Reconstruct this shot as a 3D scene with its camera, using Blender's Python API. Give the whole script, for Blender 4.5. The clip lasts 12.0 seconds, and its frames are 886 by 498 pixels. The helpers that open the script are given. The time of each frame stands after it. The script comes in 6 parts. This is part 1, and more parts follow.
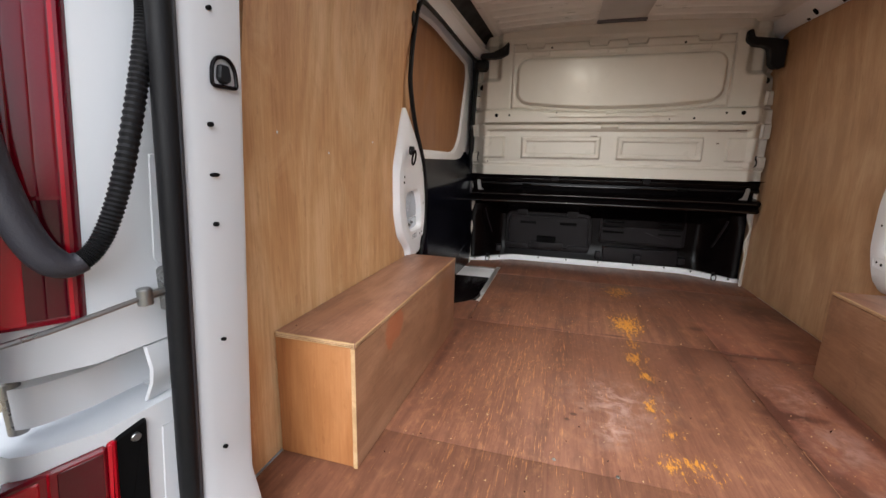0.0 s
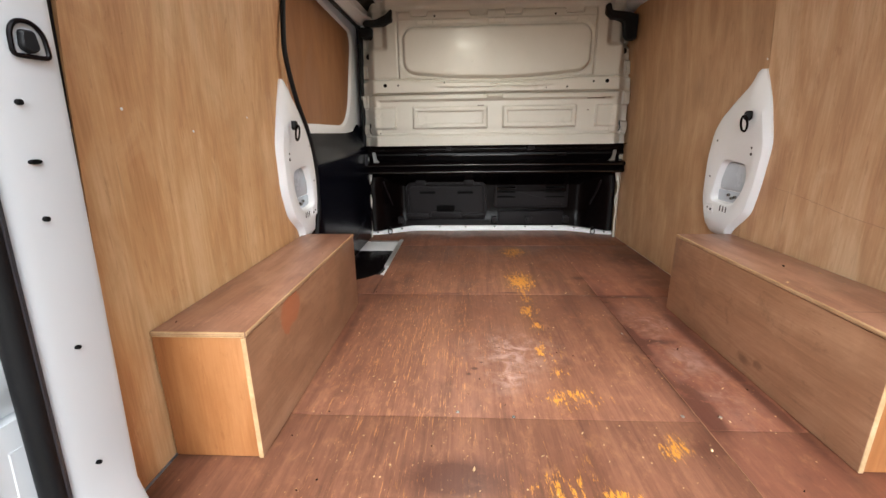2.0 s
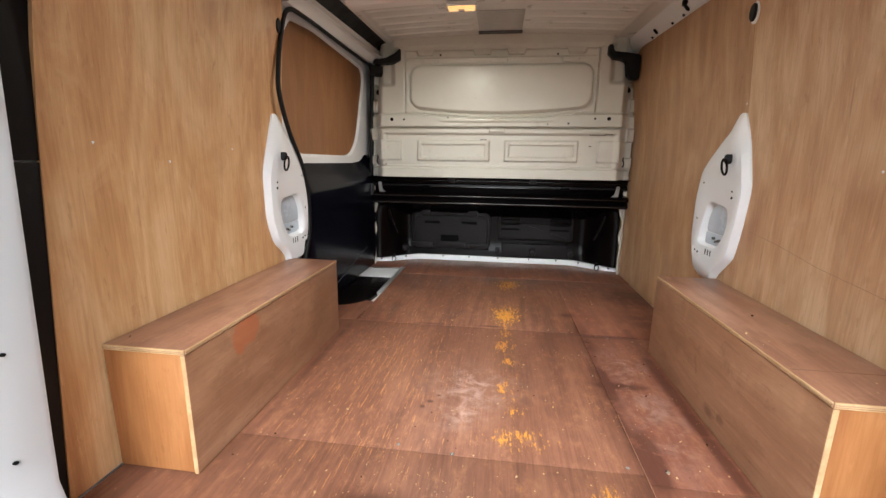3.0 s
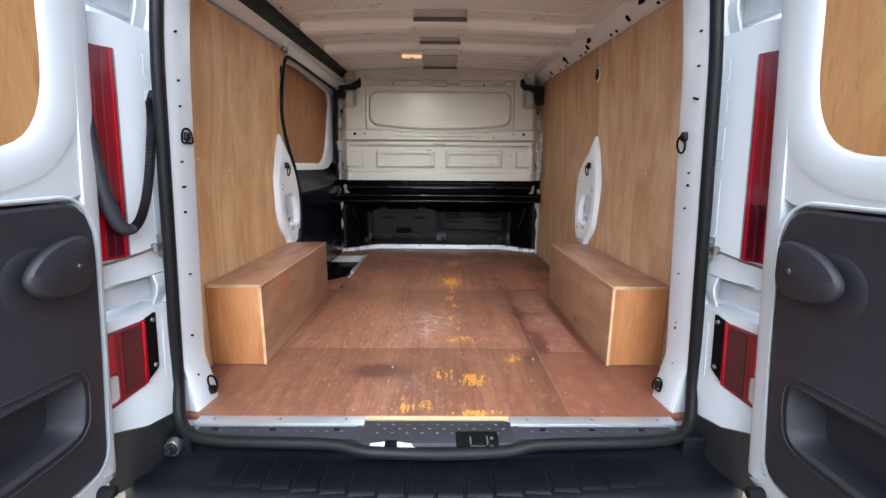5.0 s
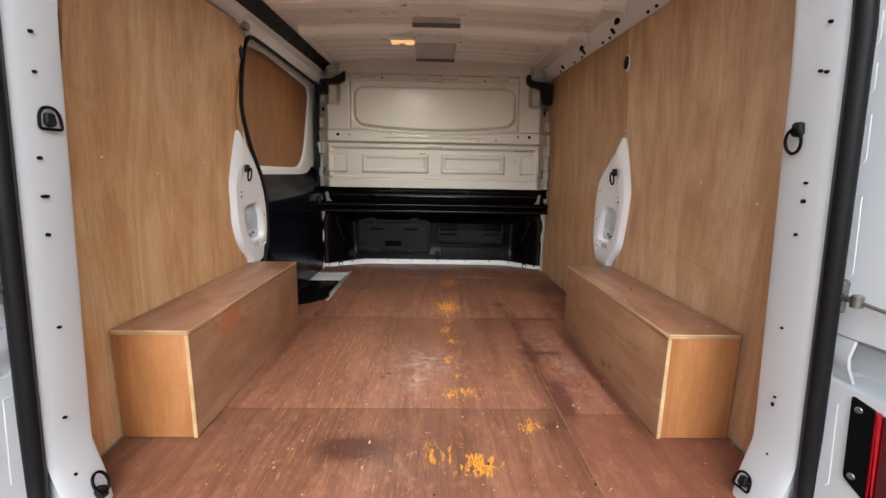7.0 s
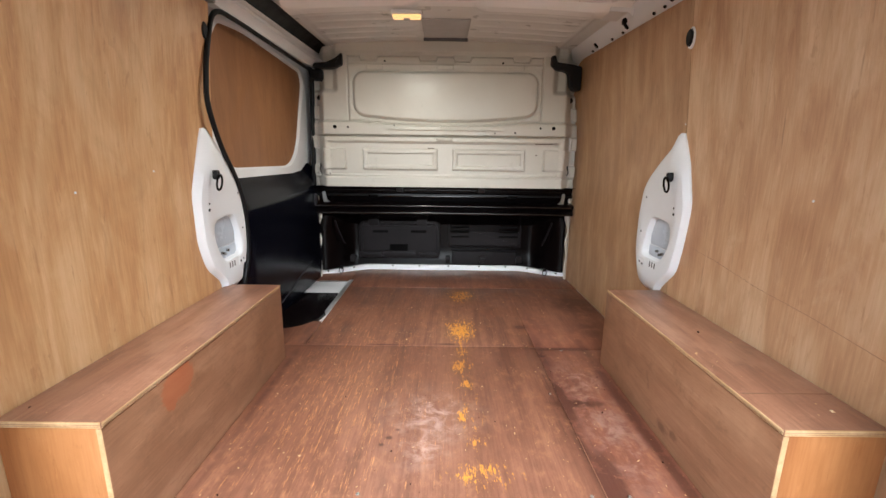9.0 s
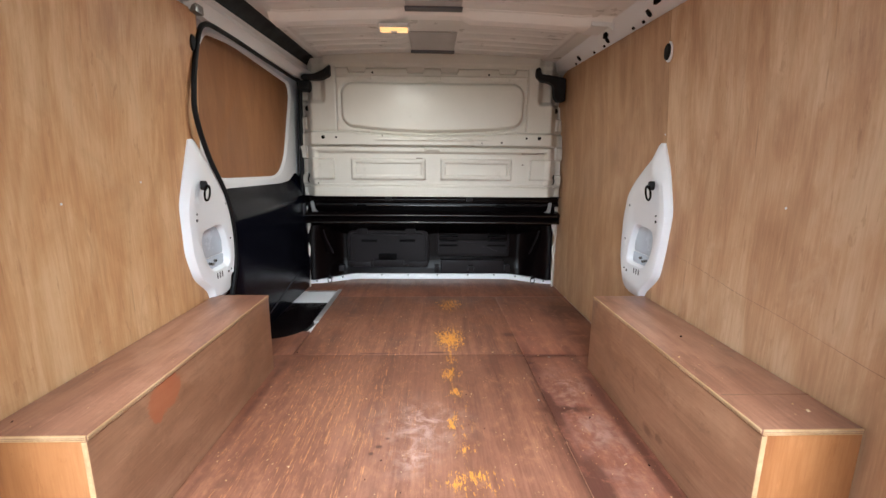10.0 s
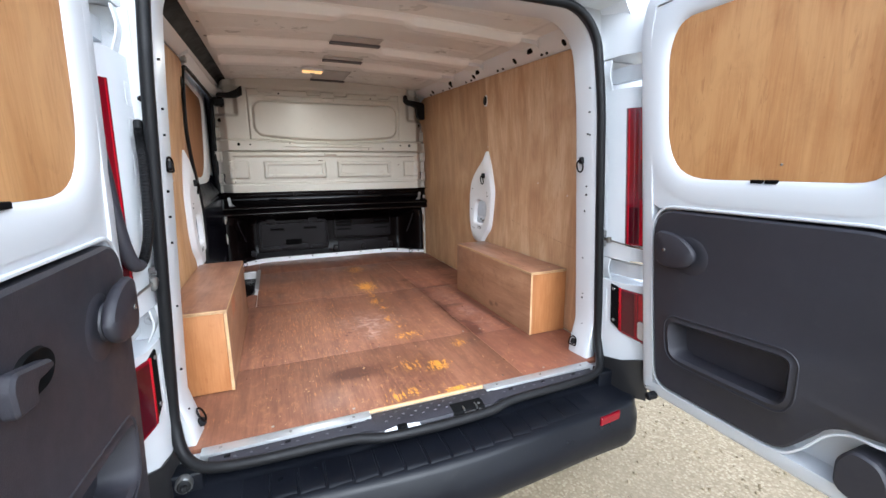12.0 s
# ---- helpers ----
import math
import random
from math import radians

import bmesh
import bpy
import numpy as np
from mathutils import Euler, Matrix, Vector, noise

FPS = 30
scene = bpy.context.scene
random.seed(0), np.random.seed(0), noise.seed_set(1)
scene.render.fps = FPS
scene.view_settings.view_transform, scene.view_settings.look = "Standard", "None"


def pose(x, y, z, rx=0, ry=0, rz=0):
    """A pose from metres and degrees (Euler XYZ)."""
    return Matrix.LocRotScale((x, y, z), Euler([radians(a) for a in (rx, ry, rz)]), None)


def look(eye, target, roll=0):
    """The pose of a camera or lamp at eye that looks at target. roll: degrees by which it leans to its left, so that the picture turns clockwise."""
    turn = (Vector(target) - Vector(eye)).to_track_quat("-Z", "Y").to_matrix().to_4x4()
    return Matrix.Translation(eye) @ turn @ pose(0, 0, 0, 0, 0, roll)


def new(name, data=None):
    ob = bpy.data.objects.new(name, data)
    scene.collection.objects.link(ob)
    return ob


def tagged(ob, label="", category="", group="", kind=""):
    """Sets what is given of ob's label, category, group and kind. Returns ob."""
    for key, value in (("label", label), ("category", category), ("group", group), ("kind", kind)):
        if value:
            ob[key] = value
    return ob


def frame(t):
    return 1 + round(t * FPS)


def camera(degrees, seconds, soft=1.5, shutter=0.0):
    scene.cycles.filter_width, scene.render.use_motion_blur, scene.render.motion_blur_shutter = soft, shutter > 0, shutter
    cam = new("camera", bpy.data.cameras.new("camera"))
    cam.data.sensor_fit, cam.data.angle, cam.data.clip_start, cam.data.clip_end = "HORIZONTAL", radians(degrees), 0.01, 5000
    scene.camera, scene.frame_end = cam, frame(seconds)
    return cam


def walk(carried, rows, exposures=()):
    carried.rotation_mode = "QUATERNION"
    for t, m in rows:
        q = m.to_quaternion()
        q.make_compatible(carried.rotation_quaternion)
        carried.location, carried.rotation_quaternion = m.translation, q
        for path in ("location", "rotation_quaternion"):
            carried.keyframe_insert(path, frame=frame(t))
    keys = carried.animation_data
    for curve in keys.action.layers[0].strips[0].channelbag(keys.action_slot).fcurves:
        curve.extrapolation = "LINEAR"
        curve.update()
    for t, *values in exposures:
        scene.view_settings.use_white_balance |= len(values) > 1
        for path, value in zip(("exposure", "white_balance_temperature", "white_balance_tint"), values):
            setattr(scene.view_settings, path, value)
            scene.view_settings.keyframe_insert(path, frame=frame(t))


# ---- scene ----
cam = camera(94.1, 12.0)
PATH = [
    (0, (-0.231, -0.336, 1.248), (-0.765, 1.545, 0.828), 1.3),
    (0.5, (-0.227, -0.202, 1.257), (-0.639, 1.691, 0.759), -0.1),
    (1, (-0.235, -0.189, 1.258), (-0.768, 1.649, 0.677), -0.2),
    (1.5, (-0.239, -0.273, 1.253), (-0.557, 1.618, 0.684), -1.1),
    (2, (-0.185, -0.343, 1.248), (-0.285, 1.58, 0.706), -0.8),
    (2.5, (-0.05, -0.322, 1.272), (-0.364, 1.608, 0.854), 1.4),
    (3, (0.028, -0.347, 1.27), (-0.229, 1.593, 0.855), 0.8),
    (3.5, (0.004, -0.479, 1.276), (-0.132, 1.472, 0.857), 1.1),
    (3.7, (-0.014, -0.574, 1.288), (-0.075, 1.375, 0.846), 0.7),
    (5.3, (0.023, -1.043, 1.281), (0.038, 0.919, 0.896), 0.4),
    (5.5, (0.034, -1.044, 1.287), (0.04, 0.919, 0.903), 0.3),
    (6, (0.041, -1.017, 1.282), (0.061, 0.948, 0.911), 0.8),
    (6.5, (0.022, -0.841, 1.275), (0.058, 1.13, 0.938), 1.4),
    (7, (0.001, -0.626, 1.274), (0.049, 1.341, 0.914), 1.0),
    (7.2, (0.016, -0.551, 1.266), (0.043, 1.412, 0.883), 0.9),
    (8.8, (-0.006, -0.275, 1.346), (0.002, 1.675, 0.902), 0.8),
    (9, (-0.005, -0.277, 1.345), (-0.002, 1.677, 0.917), 0.7),
    (9.5, (-0.003, -0.282, 1.347), (0.005, 1.676, 0.94), 0.5),
    (10, (-0.002, -0.293, 1.347), (0.053, 1.669, 0.962), 0.5),
    (10.5, (0.01, -0.361, 1.346), (0.134, 1.602, 0.983), 0.3),
    (11, (-0.075, -0.543, 1.319), (0.25, 1.402, 0.985), 0.0),
    (11.5, (-0.23, -0.829, 1.33), (0.403, 1.04, 1.007), 0.1),
    (12, (-0.436, -1.161, 1.346), (0.298, 0.659, 0.957), -0.5),
]
# the clip's own exposure and white balance drift as the view fills with wood or with sky-lit paint
LOOKS = [(0, 1.22, 6020, 9), (0.6, 1.34, 6450, 8), (1.0, 1.46, 6500, 10), (1.5, 1.62, 6150, 8), (3.0, 1.63, 5950, 5), (3.7, 1.60, 5740, 5), (5.3, 1.42, 5450, 7), (6.0, 1.40, 5620, 8), (6.5, 1.32, 5980, 9), (7.0, 1.28, 6050, 8), (7.3, 1.32, 6030, 8),
         (8.8, 1.77, 5820, 5), (10.5, 1.76, 5480, 5), (11.2, 1.66, 5430, 5), (12.0, 1.62, 5480, 6)]
walk(cam, [(t, look(eye, target, roll)) for t, eye, target, roll in PATH], LOOKS)

# ---------------------------------------------------------------- light
world = bpy.data.worlds.new("sky")
scene.world = world
world.use_nodes = True
wn = world.node_tree.nodes
sky = wn.new("ShaderNodeTexSky")
sky.sky_type, sky.sun_disc = "NISHITA", False
SUN_EL, SUN_ROT = 42.0, 177.7
sky.sun_elevation, sky.sun_rotation = radians(SUN_EL), radians(SUN_ROT)
sky.air_density, sky.dust_density, sky.ozone_density = 1.0, 4.0, 1.0
# high thin cloud: the blue is mostly washed out
pale = wn.new("ShaderNodeHueSaturation")
pale.inputs["Saturation"].default_value = 0.35
world.node_tree.links.new(sky.outputs[0], pale.inputs["Color"])
world.node_tree.links.new(pale.outputs[0], wn["Background"].inputs[0])
wn["Background"].inputs[1].default_value = 0.14

sun = new("sun", bpy.data.lights.new("sun", "SUN"))
sun.data.energy, sun.data.angle, sun.data.color = 1.3, radians(75), (1.0, 0.98, 0.95)
sun.matrix_world = look((0.4, -10, 9.5), (0, 0, 0.5))

LAMP_AT = (-0.165, 1.615, 1.925)
dome = new("ceiling_lamp_light", bpy.data.lights.new("ceiling_lamp_light", "AREA"))
dome.data.shape, dome.data.size, dome.data.size_y = "RECTANGLE", 0.10, 0.04
dome.data.energy, dome.data.color = 2.2, (1.0, 0.90, 0.74)
dome.matrix_world = Matrix.Translation((LAMP_AT[0], LAMP_AT[1], LAMP_AT[2] - 0.018))



# ---------------------------------------------------------------- materials
def lin(r, g, b):
    return tuple((c / 12.92 if c <= 0.04045 else ((c + 0.055) / 1.055) ** 2.4) for c in (r / 255, g / 255, b / 255)) + (1.0,)


class Nodes:
    """Short hand for building a node material."""

    def __init__(self, name):
        self.mat = bpy.data.materials.new(name)
        self.mat.use_nodes = True
        self.t = self.mat.node_tree
        self.bsdf = self.t.nodes["Principled BSDF"]
        self.coord = self.t.nodes.new("ShaderNodeTexCoord").outputs["Object"]

    def put(self, socket, value):
        if isinstance(value, (int, float)):
            socket.default_value = value
        elif isinstance(value, tuple):
            socket.default_value = value if len(value) == len(socket.default_value) else value[:3]
        else:
            self.t.links.new(value, socket)

    def math(self, op, a, b=0.0, c=0.0):
        n = self.t.nodes.new("ShaderNodeMath")
        n.operation = op
        for i, v in enumerate((a, b, c)):
            self.put(n.inputs[i], v)
        return n.outputs[0]

    def scaled(self, scale, shift=(0, 0, 0)):
        n = self.t.nodes.new("ShaderNodeMapping")
        self.put(n.inputs["Vector"], self.coord)
        n.inputs["Scale"].default_value, n.inputs["Location"].default_value = scale, shift
        return n.outputs[0]

    def noise(self, scale, detail=4.0, rough=0.55, distort=0.0, vec=(1, 1, 1), shift=(0, 0, 0)):
        n = self.t.nodes.new("ShaderNodeTexNoise")
        self.put(n.inputs["Vector"], self.scaled(vec, shift))
        for key, v in (("Scale", scale), ("Detail", detail), ("Roughness", rough), ("Distortion", distort)):
            n.inputs[key].default_value = v
        return n.outputs["Fac"]

    def step(self, value, lo, hi, a=0.0, b=1.0):
        n = self.t.nodes.new("ShaderNodeMapRange")
        n.interpolation_type = "SMOOTHSTEP"
        self.put(n.inputs["Value"], value)
        for key, v in (("From Min", lo), ("From Max", hi), ("To Min", a), ("To Max", b)):
            n.inputs[key].default_value = v
        return n.outputs[0]

    def ramp(self, value, *stops):
        n = self.t.nodes.new("ShaderNodeValToRGB")
        self.put(n.inputs[0], value)
        while len(n.color_ramp.elements) < len(stops):
            n.color_ramp.elements.new(0.5)
        for e, (p, c) in zip(n.color_ramp.elements, stops):
            e.position, e.color = p, c
        return n.outputs[0]

    def mix(self, fac, a, b, mode="MIX"):
        n = self.t.nodes.new("ShaderNodeMix")
        n.data_type, n.blend_type = "RGBA", mode
        self.put(n.inputs[0], fac)
        self.put(n.inputs[6], a)
        self.put(n.inputs[7], b)
        return n.outputs[2]

    def axes(self):
        n = self.t.nodes.new("ShaderNodeSeparateXYZ")
        self.put(n.inputs[0], self.coord)
        return n.outputs

    def spot(self, ax, x, y, rx, ry):
        """1 in the middle of an ellipse on the floor, falling off to 0."""
        dx = self.math("DIVIDE", self.math("SUBTRACT", ax[0], x), rx)
        dy = self.math("DIVIDE", self.math("SUBTRACT", ax[1], y), ry)
        d = self.math("ADD", self.math("MULTIPLY", dx, dx), self.math("MULTIPLY", dy, dy))
        return self.math("POWER", 2.718, self.math("MULTIPLY", d, -1.0))

    def bump(self, height, strength, distance=0.01):
        n = self.t.nodes.new("ShaderNodeBump")
        self.put(n.inputs["Height"], height)
        n.inputs["Strength"].default_value, n.inputs["Distance"].default_value = strength, distance
        self.t.links.new(n.outputs[0], self.bsdf.inputs["Normal"])

    def done(self, color, rough, metal=0.0, **more):
        self.put(self.bsdf.inputs["Base Color"], color)
        self.put(self.bsdf.inputs["Roughness"], rough)
        self.put(self.bsdf.inputs["Metallic"], metal)
        for key, v in more.items():
            self.put(self.bsdf.inputs[key.replace("_", " ").title().replace("Ior", "IOR")], v)
        return self.mat


def plain(name, color, rough=0.5, metal=0.0, grain=220.0, relief=0.06, vary=0.12, dirt=0.0, dirt_color=(0.09, 0.07, 0.05, 1), even=0.09, **more):
    """Paint, plastic or metal with fine grain, slow tint changes and a little dirt."""
    n = Nodes(name)
    slow, fine = n.noise(3.1, 5, 0.6), n.noise(grain, 2)
    dark = tuple(c * (1 - vary) for c in color[:3]) + (1.0,)
    col = n.mix(n.step(slow, 0.35, 0.68), dark, color)
    if dirt:
        spots = n.math("MULTIPLY", n.step(n.noise(14, 8, 0.72), 0.54, 0.76), dirt)
        col = n.mix(spots, col, dirt_color)
    n.bump(fine, relief, 0.002)
    return n.done(col, n.step(n.noise(9, 6, 0.65), 0.3, 0.75, max(rough - even, 0.02), min(rough + even, 1)), metal, **more)


def plywood(name, dark, mid, light, along, rough=0.5, wear=0.0, marks=(), mark_color=None):
    """Rotary-cut veneer with its figure along one axis (0, 1, 2)."""
    n = Nodes(name)
    def stretched(across, length):
        return tuple(length if i == along else across for i in range(3))
    fine = n.noise(1.0, 4, 0.7, 0.0, stretched(150, 7))
    band = n.noise(1.0, 2, 0.5, 2.2, stretched(6.0, 1.1))
    broad = n.noise(1.0, 2, 0.5, 1.0, stretched(2.2, 1.5), (2, 5, 3))
    fig = n.math("ADD", n.math("MULTIPLY", band, 0.44), n.math("ADD", n.math("MULTIPLY", fine, 0.26), n.math("MULTIPLY", broad, 0.32)))
    col = n.ramp(fig, (0.37, dark), (0.5, mid), (0.63, light))
    # cloudy change of tint from sheet to sheet and within one
    cloud = n.noise(1.0, 6, 0.68, 0.6, stretched(9, 5), (4, 8, 1))
    col = n.mix(n.math("MULTIPLY", n.step(cloud, 0.46, 0.72), 0.42), col, tuple(c * k for c, k in zip(mid[:3], (0.80, 0.76, 0.72))) + (1,))
    col = n.mix(n.math("MULTIPLY", n.step(cloud, 0.48, 0.30), 0.35), col, tuple(min(c * k, 1) for c, k in zip(light[:3], (1.02, 1.04, 1.08))) + (1,))
    # thin peel lines where the veneer's rings were cut
    rings = n.math("FRACT", n.math("MULTIPLY", n.noise(1.0, 2, 0.5, 1.0, stretched(3.2, 0.35), (9, 2, 4)), 9.0))
    line = n.math("MULTIPLY", n.step(rings, 0.0, 0.16, 1.0, 0.0), n.step(broad, 0.45, 0.6))
    col = n.mix(n.math("MULTIPLY", line, 0.12), col, tuple(c * 0.62 for c in dark[:3]) + (1,))
    streak = n.step(n.noise(1.0, 3, 0.6, 0.4, stretched(55, 3.6), (3, 1, 7)), 0.66, 0.80)
    col = n.mix(n.math("MULTIPLY", streak, 0.5), col, tuple(c * 0.45 for c in dark[:3]) + (1,))
    smear = n.step(n.noise(4.5, 6, 0.7, 0.6), 0.54, 0.74)
    col = n.mix(n.math("MULTIPLY", smear, 0.18 + wear), col, tuple(c * 0.55 for c in mid[:3]) + (1,))
    dash = n.step(n.noise(1.0, 4, 0.7, 0.5, stretched(48, 9), (5, 5, 2)), 0.60, 0.67)
    col = n.mix(n.math("MULTIPLY", dash, 0.30), col, tuple(c * k for c, k in zip(dark[:3], (0.78, 0.66, 0.58))) + (1,))
    if wear:
        rub = n.noise(11, 7, 0.75, 0.4, (1, 1, 1), (6, 2, 9))
        col = n.mix(n.math("MULTIPLY", n.step(rub, 0.52, 0.72), 0.40), col, tuple(min(c * k, 1) for c, k in zip(light[:3], (1.02, 0.98, 0.96))) + (1,))
        col = n.mix(n.math("MULTIPLY", n.step(rub, 0.46, 0.30), 0.40), col, tuple(c * 0.62 for c in dark[:3]) + (1,))
    pale = n.step(n.noise(1.0, 4, 0.7, 0.3, stretched(90, 10), (1, 7, 5)), 0.60, 0.72)
    col = n.mix(n.math("MULTIPLY", pale, 0.30), col, tuple(min(c * 1.18, 1) for c in light[:3]) + (1,))
    # spills and rubbed marks of their own shape
    if marks:
        ax = n.axes()
        total = 0.0
        for y, z, ry, rz, k in marks:
            total = n.math("MAXIMUM", n.math("MULTIPLY", n.spot((ax[1], ax[2]), y, z, ry, rz), k), total)
        ragged = n.math("ADD", total, n.math("MULTIPLY", n.math("SUBTRACT", n.noise(26, 5, 0.7, 0.8), 0.5), 0.9))
        col = n.mix(n.math("MULTIPLY", n.step(ragged, 0.36, 0.50 if mark_color[0] > 0.2 else 0.95), 0.72), col, mark_color)
    # handling marks and pin specks
    speck = n.step(n.noise(90, 3, 0.5), 0.74, 0.79)
    col = n.mix(n.math("MULTIPLY", speck, 0.35), col, tuple(c * 0.4 for c in dark[:3]) + (1,))
    n.bump(n.math("ADD", fine, n.math("MULTIPLY", cloud, 0.6)), 0.12, 0.002)
    return n.done(col, n.step(broad, 0.3, 0.7, rough - 0.07, rough + 0.09))


def floor_ply():
    """Red-brown boards, worn to light streaks, with yellow paint flecks and stains."""
    n = Nodes("worn_floor_plywood")
    ax = n.axes()
    band = n.noise(1.0, 5, 0.6, 0.8, (11, 1.3, 1))
    fine = n.noise(1.0, 3, 0.65, 0.0, (170, 7, 1))
    broad = n.noise(2.2, 5, 0.6, 0.3)
    fig = n.math("ADD", n.math("MULTIPLY", band, 0.46), n.math("ADD", n.math("MULTIPLY", fine, 0.28), n.math("MULTIPLY", broad, 0.26)))
    col = n.ramp(fig, (0.34, lin(74, 45, 34)), (0.5, lin(116, 76, 57)), (0.66, lin(147, 102, 79)))
    rand = n.t.nodes.new("ShaderNodeObjectInfo").outputs["Random"]
    col = n.mix(n.math("MULTIPLY", rand, 0.14), col, lin(142, 90, 70))
    # the narrow boards along one side are redder and less worn
    narrow = n.math("MULTIPLY", n.step(ax[0], 0.394, 0.3965), n.step(ax[1], 2.10, 1.30))
    col = n.mix(n.math("MULTIPLY", narrow, 0.40), col, lin(138, 84, 66))
    # bare streaks along the grain, most on the trodden side
    tread = n.math("ADD", n.spot(ax, -0.32, 0.95, 0.34, 0.80), n.math("MULTIPLY", n.spot(ax, 0.0, 0.25, 0.5, 0.22), 0.22))
    cut = n.math("SUBTRACT", 0.675, n.math("MULTIPLY", tread, 0.12))
    streak = n.math("MULTIPLY", n.math("SUBTRACT", n.noise(1.0, 4, 0.75, 0.0, (280, 13, 1), (5, 2, 0)), cut), 11.0)
    streak = n.math("MINIMUM", n.math("MAXIMUM", streak, 0.0), 0.85)
    col = n.mix(streak, col, lin(206, 142, 88))
    mott = n.noise(1.0, 7, 0.76, 0.3, (30, 17, 1), (7, 3, 0))
    col = n.mix(n.math("MULTIPLY", n.step(mott, 0.50, 0.70), 0.42), col, lin(172, 122, 88))
    col = n.mix(n.math("MULTIPLY", n.step(mott, 0.49, 0.32), 0.24), col, lin(70, 44, 34))
    # pale rubbed patches
    scuff = n.math("ADD", n.spot(ax, -0.03, 0.88, 0.11, 0.10), n.math("ADD", n.math("MULTIPLY", n.spot(ax, -0.055, 0.72, 0.06, 0.06), 0.9), n.math("ADD", n.math("MULTIPLY", n.spot(ax, 0.50, 1.10, 0.08, 0.12), 0.5), n.math("MULTIPLY", n.spot(ax, 0.51, 0.78, 0.08, 0.20), 0.45))))
    scuff = n.math("MULTIPLY", scuff, n.step(n.noise(17, 6, 0.7, 0.5), 0.42, 0.66))
    col = n.mix(n.math("MULTIPLY", scuff, 0.55), col, lin(205, 178, 168))
    # damp and greasy stains, and narrow dark strips along the feet of both boxes
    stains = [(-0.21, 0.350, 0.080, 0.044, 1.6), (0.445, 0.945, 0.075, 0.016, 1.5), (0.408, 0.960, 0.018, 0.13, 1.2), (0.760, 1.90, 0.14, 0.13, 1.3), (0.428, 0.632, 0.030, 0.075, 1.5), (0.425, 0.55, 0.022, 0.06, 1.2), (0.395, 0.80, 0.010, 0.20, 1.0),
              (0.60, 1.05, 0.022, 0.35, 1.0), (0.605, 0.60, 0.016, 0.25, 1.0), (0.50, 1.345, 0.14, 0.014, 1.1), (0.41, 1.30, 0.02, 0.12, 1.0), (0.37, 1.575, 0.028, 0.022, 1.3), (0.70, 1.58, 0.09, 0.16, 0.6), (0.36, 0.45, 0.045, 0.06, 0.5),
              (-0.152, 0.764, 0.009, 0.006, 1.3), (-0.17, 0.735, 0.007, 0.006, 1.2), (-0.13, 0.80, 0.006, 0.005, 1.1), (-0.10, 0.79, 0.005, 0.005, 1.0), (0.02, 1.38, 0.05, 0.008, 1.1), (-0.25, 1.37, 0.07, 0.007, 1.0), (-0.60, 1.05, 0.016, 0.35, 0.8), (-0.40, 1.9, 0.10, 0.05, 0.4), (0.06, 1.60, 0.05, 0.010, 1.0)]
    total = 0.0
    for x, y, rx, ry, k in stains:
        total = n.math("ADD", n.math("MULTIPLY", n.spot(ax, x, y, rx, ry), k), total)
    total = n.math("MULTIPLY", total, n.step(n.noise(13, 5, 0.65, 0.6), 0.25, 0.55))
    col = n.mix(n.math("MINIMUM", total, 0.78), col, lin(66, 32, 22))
    # flecks of yellow paint in loose clumps
    clumps = [(0.104, 2.017, 0.09, 0.10, 1.0), (0.085, 1.535, 0.075, 0.13, 1.15), (0.064, 1.18, 0.03, 0.07, 1.0), (0.086, 1.058, 0.022, 0.035, 1.1), (0.063, 0.875, 0.020, 0.05, 1.1), (0.102, 0.756, 0.03, 0.035, 0.9), (0.113, 0.627, 0.11, 0.050, 0.72),
              (0.125, 0.285, 0.060, 0.045, 1.1), (0.115, 0.090, 0.11, 0.018, 1.0), (0.284, 0.450, 0.04, 0.06, 0.85), (-0.08, 0.13, 0.17, 0.06, 0.58), (0.02, 0.33, 0.10, 0.06, 0.62), (-0.30, 0.30, 0.28, 0.12, 0.26), (0.085, 1.2, 0.06, 1.1, 0.42)]
    total = 0.0
    for x, y, rx, ry, k in clumps:
        total = n.math("MAXIMUM", n.math("MULTIPLY", n.spot(ax, x, y, rx, ry), k), total)
    fleck = n.math("ADD", n.math("MULTIPLY", n.noise(1.0, 5, 0.75, 0.4, (96, 21, 1), (1, 4, 0)), 0.70), n.math("MULTIPLY", n.noise(19, 4, 0.7, 0.6), 0.30))
    fleck = n.step(n.math("ADD", fleck, n.math("MULTIPLY", total, 0.15)), 0.610, 0.640)
    fleck = n.math("MULTIPLY", fleck, n.step(total, 0.10, 0.5))
    fleck = n.math("MULTIPLY", fleck, n.step(n.noise(1.0, 4, 0.7, 0.0, (250, 50, 1), (8, 1, 0)), 0.38, 0.46))
    col = n.mix(n.math("MULTIPLY", fleck, 0.9), col, lin(212, 146, 46))
    # crumbs of chipped wood
    v = n.t.nodes.new("ShaderNodeTexVoronoi")
    n.put(v.inputs["Vector"], n.scaled((30, 24, 1)))
    v.inputs["Scale"].default_value = 1.0
    chip = n.math("MULTIPLY", n.step(v.outputs["Distance"], 0.05, 0.085, 1.0, 0.0), n.step(n.noise(5.1, 4), 0.46, 0.60))
    col = n.mix(n.math("MULTIPLY", chip, 0.7), col, lin(226, 190, 140))
    w = n.t.nodes.new("ShaderNodeTexVoronoi")
    n.put(w.inputs["Vector"], n.scaled((85, 62, 1), (3, 1, 0)))
    w.inputs["Scale"].default_value = 1.0
